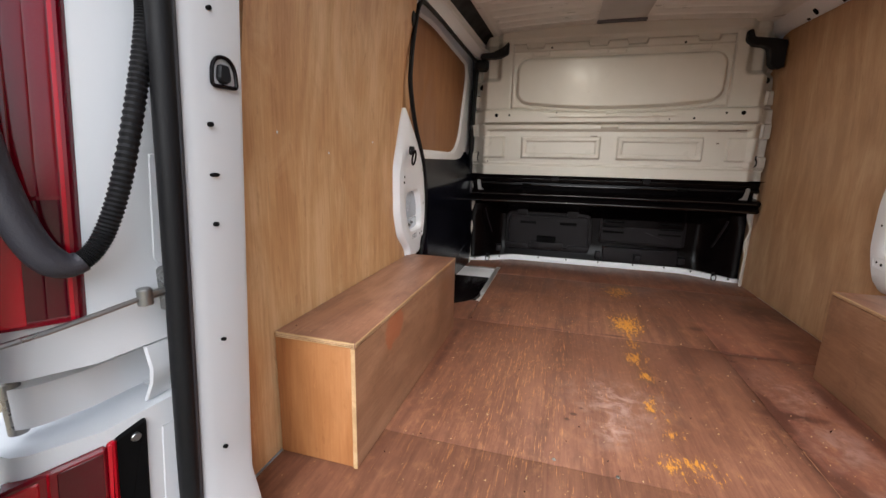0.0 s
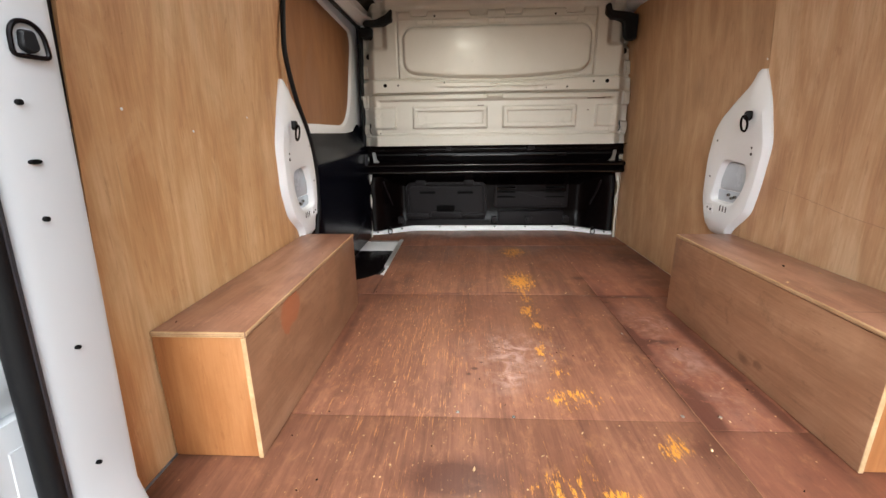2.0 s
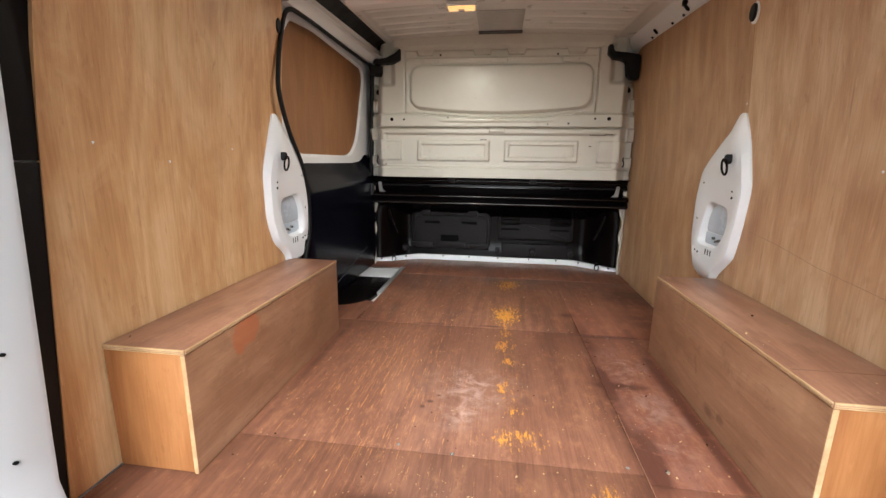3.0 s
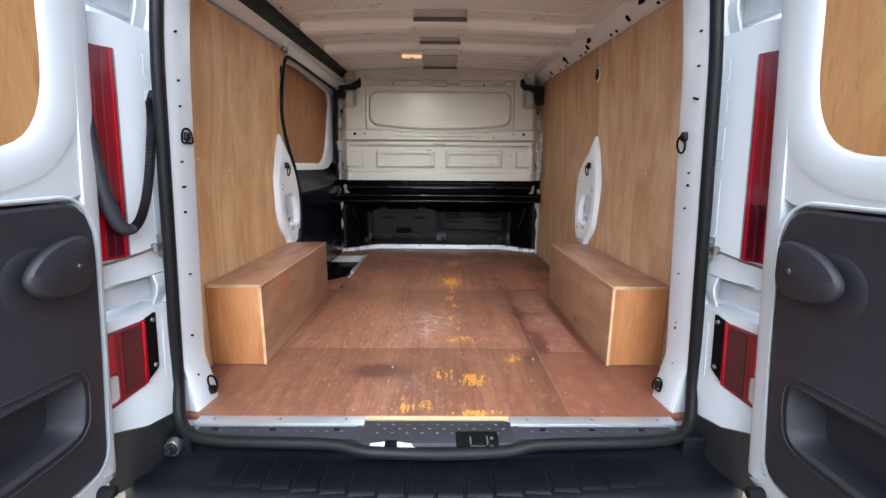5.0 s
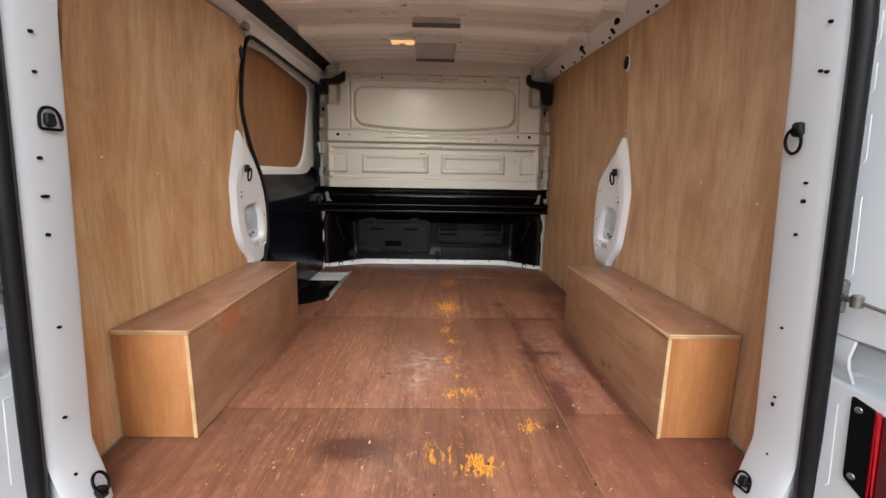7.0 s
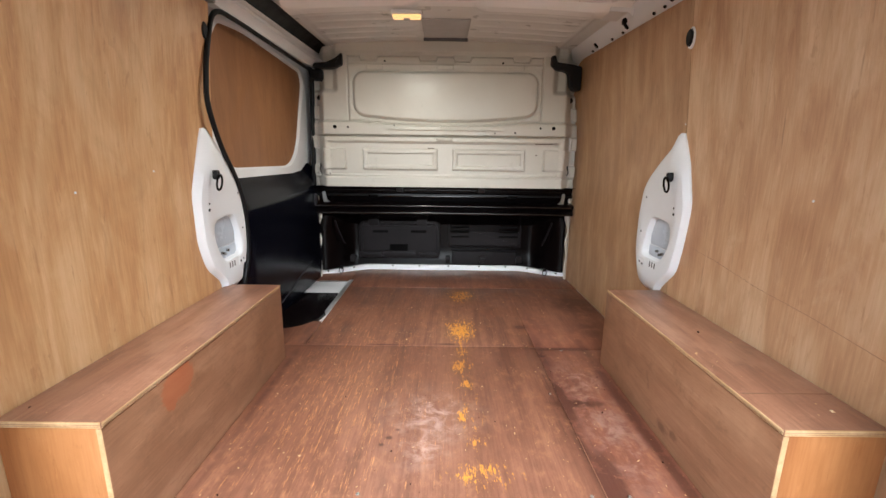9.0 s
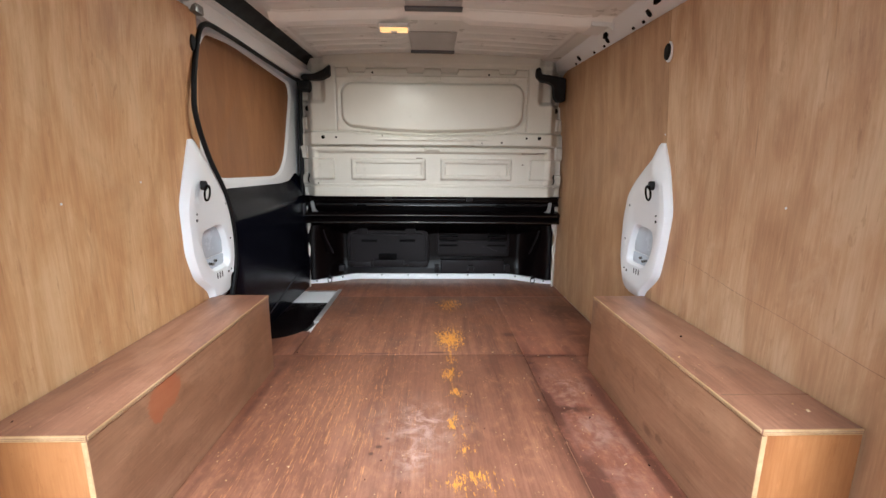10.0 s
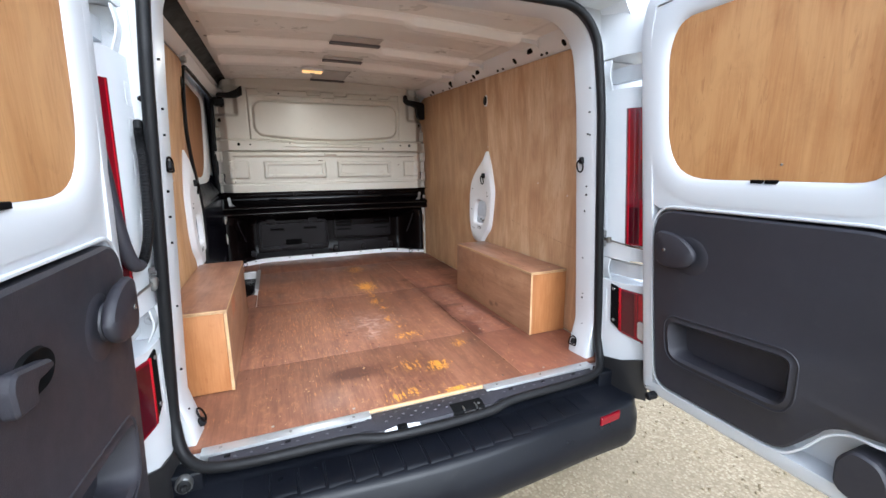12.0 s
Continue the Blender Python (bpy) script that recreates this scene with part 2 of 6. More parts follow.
    crumb = n.math("MULTIPLY", n.step(w.outputs["Distance"], 0.07, 0.12, 1.0, 0.0), n.step(n.noise(4.2, 5, 0.7, 0.0, (1, 1, 1), (6, 6, 0)), 0.50, 0.60))
    col = n.mix(n.math("MULTIPLY", crumb, 0.8), col, lin(222, 180, 122))
    grit = n.step(n.noise(1.0, 4, 0.75, 0.0, (210, 120, 1), (2, 9, 0)), 0.60, 0.72)
    col = n.mix(n.math("MULTIPLY", grit, 0.22), col, lin(56, 34, 26))
    n.bump(n.math("ADD", fine, n.math("MULTIPLY", fleck, 0.8)), 0.22, 0.002)
    return n.done(col, n.step(broad, 0.3, 0.7, 0.36, 0.58))


def gravel():
    n = Nodes("pale_gravel")
    v = n.t.nodes.new("ShaderNodeTexVoronoi")
    n.put(v.inputs["Vector"], n.scaled((85, 85, 85)))
    v.inputs["Scale"].default_value = 1.0
    tint = n.ramp(v.outputs["Color"], (0.1, lin(128, 114, 92)), (0.45, lin(139, 125, 102)), (0.9, lin(158, 145, 122)))
    col = n.mix(n.step(v.outputs["Distance"], 0.4, 0.85), tint, lin(122, 108, 86))
    col = n.mix(n.math("MULTIPLY", n.step(n.noise(1.7, 5), 0.4, 0.7), 0.45), col, lin(118, 106, 86))
    n.bump(n.math("SUBTRACT", 1.0, v.outputs["Distance"]), 0.35, 0.006)
    return n.done(col, 0.9)


M_WHITE = plain("white_van_paint", lin(206, 208, 211), 0.34, grain=300, relief=0.004, vary=0.006, even=0.0)
M_INNER = plain("white_inner_paint", lin(233, 235, 238), 0.4, grain=160, relief=0.02, vary=0.02, dirt=0.03, even=0.02)
M_CREAM = plain("cream_primer_paint", lin(210, 207, 198), 0.36, grain=180, relief=0.04, vary=0.05, dirt=0.06)
M_ROOF = plain("grey_white_roof_primer", lin(228, 228, 226), 0.30, grain=160, relief=0.03, vary=0.05, dirt=0.03, even=0.03)
# white ribs, brightened further: daylight on their faces is put into the colour
M_RIB_LIT = plain("lit_white_rib_paint", lin(247, 247, 246), 0.34, grain=160, relief=0.02, vary=0.01, dirt=0.02, even=0.02)
M_PLATE = plain("bluish_painted_steel", lin(196, 206, 218), 0.28, 0.0, grain=60, relief=0.003, vary=0.04)
M_BLACK = plain("black_grained_plastic", lin(43, 42, 49), 0.55, grain=420, relief=0.25, vary=0.2, dirt=0.10, dirt_color=(0.10, 0.09, 0.08, 1))
M_GLOSSY = plain("black_smooth_plastic", lin(12, 8, 9), 0.24, grain=300, relief=0.02, vary=0.1, even=0.015, specular_ior_level=0.12)
M_SLIDEBLACK = plain("blue_black_door_plastic", lin(9, 10, 20), 0.24, grain=300, relief=0.02, vary=0.1, even=0.015, specular_ior_level=0.16)
M_SHINE = plain("black_polished_plastic", lin(16, 12, 12), 0.16, grain=300, relief=0.01, vary=0.1, even=0.01, specular_ior_level=0.6)
M_RUBBER = plain("black_rubber", lin(22, 22, 24), 0.55, grain=300, relief=0.10, vary=0.25, dirt=0.06, dirt_color=(0.12, 0.11, 0.1, 1), specular_ior_level=0.22)
M_BUMPER = plain("dark_bumper_plastic", lin(15, 17, 23), 0.36, grain=360, relief=0.15, vary=0.3, dirt=0.07, dirt_color=(0.07, 0.068, 0.065, 1), specular_ior_level=0.22)
M_FLAP = plain("dark_grey_flap_plastic", lin(36, 33, 35), 0.42, grain=360, relief=0.08, vary=0.2, even=0.03, specular_ior_level=0.14)
M_STEEL = plain("zinc_plated_steel", lin(158, 158, 156), 0.32, 0.9, grain=200, relief=0.08, vary=0.2, dirt=0.15)
M_ALU = plain("brushed_aluminium_strip", lin(205, 208, 210), 0.36, 0.7, grain=240, relief=0.06, vary=0.12, dirt=0.18)
M_RED = plain("red_lamp_lens", lin(176, 4, 28), 0.14, grain=90, relief=0.02, vary=0.2, coat_weight=0.12, specular_ior_level=0.4)
M_DARKRED = plain("dark_red_lamp_lens", lin(116, 3, 23), 0.14, grain=60, relief=0.02, vary=0.25, coat_weight=0.12, specular_ior_level=0.4)
M_DEEPRED = plain("deep_red_lamp_core", lin(74, 2, 17), 0.14, grain=60, relief=0.03, vary=0.3, coat_weight=0.12, specular_ior_level=0.4)
M_CLEAR = plain("clear_lamp_lens", lin(196, 184, 180), 0.10, grain=70, relief=0.2, vary=0.25, coat_weight=0.5)
M_GREY = plain("grey_foam_pad", lin(192, 191, 190), 0.8, grain=240, relief=0.3, vary=0.15)
M_HOLE = plain("dark_hollow", lin(11, 11, 12), 0.8, specular_ior_level=0.1)
# worn plastic, and the grey of the shade strips at the roof pads
M_WORN_AND_SHADE = plain("worn_and_shade_grey", lin(88, 88, 92), 0.6)
# bumper plastic made lighter: light reflected on the uprights is put into the colour
M_CORNER_LIT = plain("lit_corner_plastic", lin(35, 34, 35), 0.38, grain=300, relief=0.12, vary=0.15, dirt=0.05)
M_WALLPLY = plywood("wall_plywood", lin(176, 126, 82), lin(203, 157, 108), lin(221, 184, 138), 2, 0.5)
M_WALLPLY_GREY = plywood("greyer_wall_plywood", lin(158, 121, 88), lin(178, 140, 104), lin(195, 160, 124), 2, 0.5)
M_WALLPLY_PALE = plywood("paler_wall_plywood", lin(170, 127, 93), lin(197, 157, 119), lin(216, 184, 148), 2, 0.5)
M_DOORPLY = plywood("door_plywood", lin(150, 98, 52), lin(176, 124, 74), lin(194, 146, 94), 2, 0.48)
# door ply darkened: the shade of the window recess is in this colour
M_SLIDEPLY_SHADED = plywood("shaded_slide_plywood", lin(132, 88, 52), lin(143, 97, 59), lin(153, 107, 67), 2, 0.5)
M_ENDPLY = plywood("box_end_plywood", lin(142, 88, 48), lin(164, 109, 64), lin(180, 127, 80), 2, 0.5)
M_BOXPLY = plywood("box_side_plywood", lin(130, 92, 66), lin(152, 112, 84), lin(172, 132, 102), 1, 0.45, 0.42)
M_BOXPLY_SPILT = plywood("box_side_plywood_with_spill", lin(130, 92, 66), lin(152, 112, 84), lin(172, 132, 102), 1, 0.45, 0.42, ((-0.205, 0.262, 0.062, 0.048, 1.0), (-0.235, 0.235, 0.030, 0.030, 0.9)), lin(158, 88, 54))
M_BOXPLY_RUBBED = plywood("box_side_plywood_with_rubs", lin(130, 92, 66), lin(152, 112, 84), lin(172, 132, 102), 1, 0.45, 0.42, ((-0.045, 0.045, 0.035, 0.022, 1.0), (-0.10, 0.058, 0.026, 0.020, 0.9), (0.05, 0.12, 0.02, 0.03, 0.5), (0.27, 0.06, 0.05, 0.03, 0.6), (-0.26, 0.10, 0.03, 0.05, 0.5), (0.16, 0.20, 0.04, 0.03, 0.4)), lin(92, 60, 40))
M_TOPPLY = plywood("box_top_plywood", lin(118, 80, 62), lin(146, 104, 81), lin(172, 132, 107), 1, 0.36, 0.42)
M_EDGEPLY = plywood("raw_plywood_edge", lin(172, 138, 98), lin(194, 162, 120), lin(210, 184, 146), 1, 0.7)
M_FLOOR = floor_ply()
M_GRAVEL = gravel()
M_RUBMARK = plain("dark_rubbed_wood", lin(145, 105, 79), 0.5, grain=80, relief=0.05, vary=0.4, dirt=0.5, dirt_color=(0.20, 0.12, 0.08, 1))

n = Nodes("lit_lamp_lens")
n.put(n.bsdf.inputs["Emission Color"], (1.0, 0.54, 0.20, 1))
n.put(n.bsdf.inputs["Emission Strength"], 0.36)
M_LAMP = n.done(lin(236, 170, 90), 0.3)


# ---------------------------------------------------------------- building tools
def thing(name, at, label, category, group="", kind=""):
    ob = new(name)
    ob.location, ob.empty_display_size = at, 0.05
    return tagged(ob, label, category, group, kind)


def base_of(ob):
    at = Vector((0, 0, 0))
    while ob:
        at += ob.location
        ob = ob.parent
    return at


def part(name, bm, material, parent=None, label="", at=None, flat=False):
    """Links a bmesh, made in world coordinates, as one mesh object."""
    bmesh.ops.recalc_face_normals(bm, faces=bm.faces)
    me = bpy.data.meshes.new(name)
    origin = Vector(at) if at else Vector((0, 0, 0))
    bmesh.ops.translate(bm, verts=bm.verts, vec=-(origin + (base_of(parent) if parent else Vector((0, 0, 0)))))
    bm.to_mesh(me)
    bm.free()
    for p in me.polygons:
        p.use_smooth = not flat
    if not flat:
        me.set_sharp_from_angle(angle=radians(38))
    me.materials.append(material)
    ob = new(name, me)
    ob.location = origin
    ob.parent = parent
    if label:
        ob["label"] = label
    return ob


def bm_new():
    return bmesh.new()


def box(bm, lo, hi, bev=0.002, seg=2):
    v = [bm.verts.new((x, y, z)) for x in (lo[0], hi[0]) for y in (lo[1], hi[1]) for z in (lo[2], hi[2])]
    fs = [bm.faces.new([v[i] for i in q]) for q in ((0, 1, 3, 2), (4, 6, 7, 5), (0, 4, 5, 1), (2, 3, 7, 6), (0, 2, 6, 4), (1, 5, 7, 3))]
    if bev:
        bmesh.ops.bevel(bm, geom=list({e for f in fs for e in f.edges}), offset=bev, segments=seg, affect="EDGES", profile=0.6)
    return bm


def loft(bm, loops, closed=True, cap0=False, cap1=False):
    rows = [[bm.verts.new(p) for p in loop] for loop in loops]
    k = len(rows[0])
    for a, b in zip(rows, rows[1:]):
        for i in range(k if closed else k - 1):
            j = (i + 1) % k
            bm.faces.new((a[i], a[j], b[j], b[i]))
    if cap0:
        bm.faces.new(rows[0])
    if cap1:
        bm.faces.new(rows[-1])
    return bm


def sheet(bm, us, vs, f):
    rows = [[bm.verts.new(f(u, v)) for v in vs] for u in us]
    for a, b in zip(rows, rows[1:]):
        for i in range(len(vs) - 1):
            bm.faces.new((a[i], a[i + 1], b[i + 1], b[i]))
    return bm


def thicken(bm, vec):
    """Gives a sheet a back and edges."""
    made = bmesh.ops.extrude_face_region(bm, geom=bm.faces[:], use_keep_orig=True)["geom"]
    bmesh.ops.translate(bm, verts=[v for v in made if isinstance(v, bmesh.types.BMVert)], vec=vec)
    return bm


def span(a, b, k):
    return [a + (b - a) * i / (k - 1) for i in range(k)]


def rpoly(pts, r, seg=5):
    """A polygon with rounded corners: the same count of points for the same count of corners."""
    out, k = [], len(pts)
    for i in range(k):
        p, a, b = Vector(pts[i]), Vector(pts[i - 1]), Vector(pts[(i + 1) % k])
        rad = r[i] if isinstance(r, (list, tuple)) else r
        da, db = a - p, b - p
        ra, rb = min(rad, da.length * 0.48), min(rad, db.length * 0.48)
        s, e = p + da.normalized() * ra, p + db.normalized() * rb
        for j in range(seg + 1):
            t = j / seg
            out.append((1 - t) ** 2 * s + 2 * t * (1 - t) * p + t * t * e)
    return out


def grown(pts, d):
    """The polygon moved outwards by d (inwards if negative)."""
    k, out = len(pts), []
    area = sum(pts[i - 1][0] * pts[i][1] - pts[i][0] * pts[i - 1][1] for i in range(k))
    s = 1 if area > 0 else -1
    for i in range(k):
        p, a, b = Vector(pts[i]), Vector(pts[i - 1]), Vector(pts[(i + 1) % k])
        na, nb = (p - a).normalized(), (b - p).normalized()
        na, nb = Vector((na.y, -na.x)) * s, Vector((nb.y, -nb.x)) * s
        m = na + nb
        out.append(p + m * (d / max(m.dot(na), 0.25)))
    return out


def tube(bm, pts, r, n=10, closed=False, flat=1.0, caps=True):
    pts = [Vector(p) for p in pts]
    k, rows, ref = len(pts), [], None
    for i, p in enumerate(pts):
        a, b = (pts[i - 1], pts[(i + 1) % k]) if closed else (pts[max(i - 1, 0)], pts[min(i + 1, k - 1)])
        d = (b - a).normalized()
        if ref is None:
            ref = d.orthogonal().normalized()
        ref = (ref - d * ref.dot(d)).normalized()
        q = d.cross(ref)
        rad = r[i] if isinstance(r, (list, tuple)) else r
        rows.append([p + (ref * math.cos(w) + q * math.sin(w) * flat) * rad for w in (2 * math.pi * j / n for j in range(n))])
    if closed:
        rows.append(rows[0])
    loft(bm, rows, True, caps and not closed, caps and not closed)
    if closed:
        bmesh.ops.remove_doubles(bm, verts=bm.verts, dist=1e-6)
    return bm


def disc(bm, at, axis, r, depth, n=14, bev=0.0):
    """A short cylinder from at along axis."""
    at, d = Vector(at), Vector(axis).normalized()
    a = d.orthogonal().normalized()
    b = d.cross(a)
    def ring(rad, h):
        return [at + d * h + (a * math.cos(w) + b * math.sin(w)) * rad for w in (2 * math.pi * j / n for j in range(n))]
    loops = [ring(r, 0), ring(r, depth - bev), ring(r - bev, depth)] if bev else [ring(r, 0), ring(r, depth)]
    return loft(bm, loops, True, True, True)


def smooth(a, b, x):
    t = min(max((x - a) / (b - a), 0.0), 1.0)
    return t * t * (3 - 2 * t)


def rrect(x, z, cx, cz, hx, hz, r):
    """Signed distance to a rounded rectangle."""
    dx, dz = abs(x - cx) - hx + r, abs(z - cz) - hz + r
    return math.hypot(max(dx, 0), max(dz, 0)) + min(max(dx, dz), 0) - r


def curve_points(pts, per=6, closed=False):
    """Catmull-Rom points through pts."""
    pts = [Vector(p) for p in pts]
    k, out = len(pts), []
    for i in range(k if closed else k - 1):
        p0 = pts[i - 1] if (closed or i) else pts[0] * 2 - pts[1]
        p1, p2 = pts[i], pts[(i + 1) % k]
        p3 = pts[(i + 2) % k] if (closed or i + 2 < k) else pts[-1] * 2 - pts[-2]
        for j in range(per):
            t = j / per
            out.append(0.5 * (2 * p1 + (p2 - p0) * t + (2 * p0 - 5 * p1 + 4 * p2 - p3) * t * t + (3 * p1 - p0 - 3 * p2 + p3) * t ** 3))
    if not closed:
        out.append(pts[-1])
    return out


# ---------------------------------------------------------------- measures of the van
FLOOR = 0.56
SILL_Y = 0.075


def wall_x(z):
    return 0.832 - 0.036 * smooth(1.3, 1.95, z)


def ceil_z(x, y):
    return 1.908 + 0.030 * y + 0.030 * (1 - (x / 0.75) ** 2)


# ---------------------------------------------------------------- ground
bm = bm_new()
sheet(bm, [-400, -60, -12, -4, -2] + span(-1.8, 1.8, 19) + [2, 4, 12, 60, 400], [-400, -60, -12, -5] + span(-3.5, 1.5, 26) + [4, 12, 60, 400],
      lambda x, y: (x, y, 0.012 * noise.noise((x * 0.7, y * 0.7, 0)) if abs(x) < 4 and abs(y) < 6 else 0.0))
tagged(part("ground", bm, M_GRAVEL), "pale tan gravel yard under the parked van", "ground", kind="structure")

bm = bm_new()
rng = random.Random(5)
for i in range(1500):
    x, y = rng.uniform(-1.6, 1.9), rng.uniform(-1.6, 0.5)
    r = rng.uniform(0.004, 0.013)
    m = Matrix.Translation((x, y, 0.012 * noise.noise((x * 0.7, y * 0.7, 0)) + r * 0.3)) @ Euler((rng.random() * 6, rng.random() * 6, rng.random() * 6)).to_matrix().to_4x4() @ Matrix.Diagonal((r, r * rng.uniform(0.6, 1), r * rng.uniform(0.45, 0.8), 1))
    c = [bm.verts.new(m @ Vector(p)) for p in ((1, 0, 0), (-1, 0.1, 0), (0, 1, 0.1), (0.1, -1, 0), (0, 0.1, 1), (0.1, 0, -1))]
    for q in ((0, 2, 4), (2, 1, 4), (1, 3, 4), (3, 0, 4), (2, 0, 5), (1, 2, 5), (3, 1, 5), (0, 3, 5)):
        bm.faces.new([c[k] for k in q])
tagged(part("gravel_stones", bm, M_GRAVEL, flat=True), "loose pale gravel stones on the yard", "gravel", kind="stuff")

# ---------------------------------------------------------------- van shell
bm = bm_new()
box(bm, (-0.9, SILL_Y + 0.005, FLOOR - 0.06), (0.9, 3.0, FLOOR - 0.016), 0)
floor_root = tagged(part("floor", bm, M_INNER), "van load floor lined with worn red-brown plywood", "floor", kind="structure")

# outer skin: sides, roof and the closed front
for s, name in ((-1, "wall_left_outer"), (1, "wall_right_outer")):
    bm = bm_new()
    zs = span(0.34, 2.0, 16)
    def skin_x(z):
        return 0.962 - 0.03 * smooth(1.2, 2.05, z) - 0.02 * smooth(0.7, 0.3, z)
    loft(bm, [[(s * skin_x(z), y, z) for z in zs] for y in (0.3, 1.2, 2.2, 3.0)], closed=False)
    thicken(bm, (s * 0.012, 0, 0))
    tagged(part(name, bm, M_WHITE), "white painted outer side panel of the van", "van side", kind="structure")
bm = bm_new()
box(bm, (-0.95, 2.72, 0.36), (0.95, 2.76, 2.02), 0.004)
tagged(part("wall_front", bm, M_BLACK), "dark cab side behind the bulkhead", "partition", kind="structure")
bm = bm_new()
sheet(bm, span(-0.935, 0.935, 21), span(0.12, 3.0, 6), lambda x, y: (x, y, 2.05 + 0.012 * y - 0.05 * abs(x / 0.935) ** 4))
thicken(bm, (0, 0, 0.01))
tagged(part("roof", bm, M_WHITE), "white painted steel van roof", "roof", kind="structure")

# ceiling: pressed roof sheet, cross ribs
RIBS = (0.63, 1.18, 1.595)
bm = bm_new()


BEADS = ((0.24, 0.6), (0.42, 0.8), (0.80, 0.6), (0.985, 1.0), (1.33, 0.6), (1.425, 0.9), (1.76, 0.9), (1.86, 0.7), (1.97, 1.0), (2.07, 0.8), (2.18, 1.0))


def ceiling_point(x, y):
    z = ceil_z(x, y)
    side = smooth(0.135, 0.165, abs(x)) * smooth(0.655, 0.62, abs(x))
    for at, k in BEADS:
        # thin stiffening beads: a sharp step towards the rear doors, a long soft return
        d = y - at
        z -= 0.0075 * k * side * smooth(-0.010, 0.0, d) * smooth(0.050, 0.0, d)
    z -= 0.005 * smooth(0.640, 0.655, abs(x)) * smooth(0.675, 0.66, abs(x))
    for c in (0.69, 1.24, 1.655):
        # oblong dishes beside the ribs
        for e in (-0.45, 0.47):
            z -= 0.006 * smooth(0.006, -0.010, rrect(x, y, e, c + 0.025, 0.085, 0.022, 0.020))
    return (x, y, z)


sheet(bm, span(-0.706, 0.75, 141), span(0.06, 2.40, 430), ceiling_point)
plain_faces = set(bm.faces)
for y in RIBS:
    prof = ((-0.064, 0.004), (-0.062, -0.004), (-0.048, -0.006), (-0.034, -0.030), (-0.028, -0.035), (0.028, -0.035), (0.034, -0.030), (0.042, -0.006), (0.054, -0.004), (0.056, 0.004))
    rows = []
    for x in span(-0.664, 0.738, 81):
        mid = 0.016 * smooth(0.165, 0.115, abs(x))
        end = smooth(0.700, 0.640, abs(x))
        wide = 1 + 0.45 * smooth(0.60, 0.66, abs(x))
        rows.append([(x, y + p * wide, ceil_z(x, y) + (q + (mid if q < -0.02 else 0)) * (0.75 + 0.25 * end)) for p, q in prof])
    loft(bm, rows, closed=False, cap0=True, cap1=True)
for f in bm.faces:
    if f not in plain_faces:
        f.material_index = 1
ceiling = part("ceiling", bm, M_ROOF)
ceiling.data.materials.append(M_RIB_LIT)
tagged(ceiling, "pressed grey-white steel van roof lining with ribs", "ceiling", kind="structure")

# side rails under the roof: perforated white on one side, dark felt on the other
bm = bm_new()
ys = span(0.05, 2.42, 50)
def cant(y, t):
    x = 0.742 + (0.806 - 0.742) * t
    return (x, y, ceil_z(0.742, y) + (1.832 + 0.036 * y - ceil_z(0.742, y)) * t - 0.012 * math.sin(math.pi * t))
sheet(bm, ys, span(0, 1, 9), cant)
thicken(bm, (0.003, 0, 0.003))
rail = tagged(part("trim_right", bm, M_INNER), "white perforated steel roof rail above the plywood", "roof rail", kind="structure")
rng = random.Random(2)
for i, y in enumerate((0.42, 0.56, 0.60, 0.82, 0.96, 1.02, 1.30, 1.36, 1.44, 1.66, 1.72, 1.84, 2.02, 2.10)):
    big = i % 3 == 0
    p = Vector(cant(y, 0.52 if big else 0.72))
    bm = bm_new()
    ax = Vector((-0.74, 0, -0.66))
    m = Matrix.Translation(p) @ ax.to_track_quat("Z", "Y").to_matrix().to_4x4()
    a, b = (0.015, 0.009) if big else (0.006, 0.006)
    loft(bm, [[m @ Vector((math.cos(w) * b, math.sin(w) * a, h)) for w in (2 * math.pi * j / 14 for j in range(14))] for h in (0.0, 0.0060)], True, True, True)
    part("rail_hole", bm, M_HOLE, rail)
for y in RIBS:
    z = ceil_z(0.70, y)
    bm = bm_new()
    foot = [(0.655, z - 0.030), (0.728, z - 0.034), (0.748, z - 0.052), (0.748, z - 0.012), (0.655, z - 0.002)]
    loft(bm, [[(a, y + d, b) for a, b in foot] for d in (-0.058, -0.050, 0.050, 0.058)], True, True, True)
    part("rib_foot", bm, M_INNER, rail, "white steel foot of a roof rib")
    bm = bm_new()
    box(bm, (0.733, y - 0.016, z - 0.060), (0.745, y + 0.016, z - 0.038), 0.003)
    part("foot_hole", bm, M_HOLE, rail)
bm = bm_new()
def felt(y, t):
    top = ceil_z(0.70, y) - 0.003
    return (-0.698 - 0.060 * t, y, top + (1.866 + 0.034 * y - top) * t + 0.010 * math.sin(math.pi * t))
sheet(bm, ys, span(0, 1, 7), felt)
thicken(bm, (-0.003, 0, 0.003))
trim_left = tagged(part("trim_left", bm, M_RUBBER), "dark felt-lined roof rail above the sliding door", "roof rail", kind="structure")
bm = bm_new()
sheet(bm, ys, span(0, 1, 7), lambda y, t: (-0.755 - 0.050 * t, y, 1.864 + 0.034 * y - 0.034 * t - 0.006 * math.sin(math.pi * t)))
thicken(bm, (-0.004, 0, 0.004))
part("steel_strip", bm, M_INNER, trim_left, "light steel strip under the dark felt")
for y in (0.35, 0.62, 0.90, 1.12):
    bm = bm_new()
    disc(bm, (-0.672, y, ceil_z(0.672, y) - 0.004), (0, 0, -1), 0.006, 0.004, 10, 0.001)
    part("screw_head", bm, M_STEEL, trim_left)

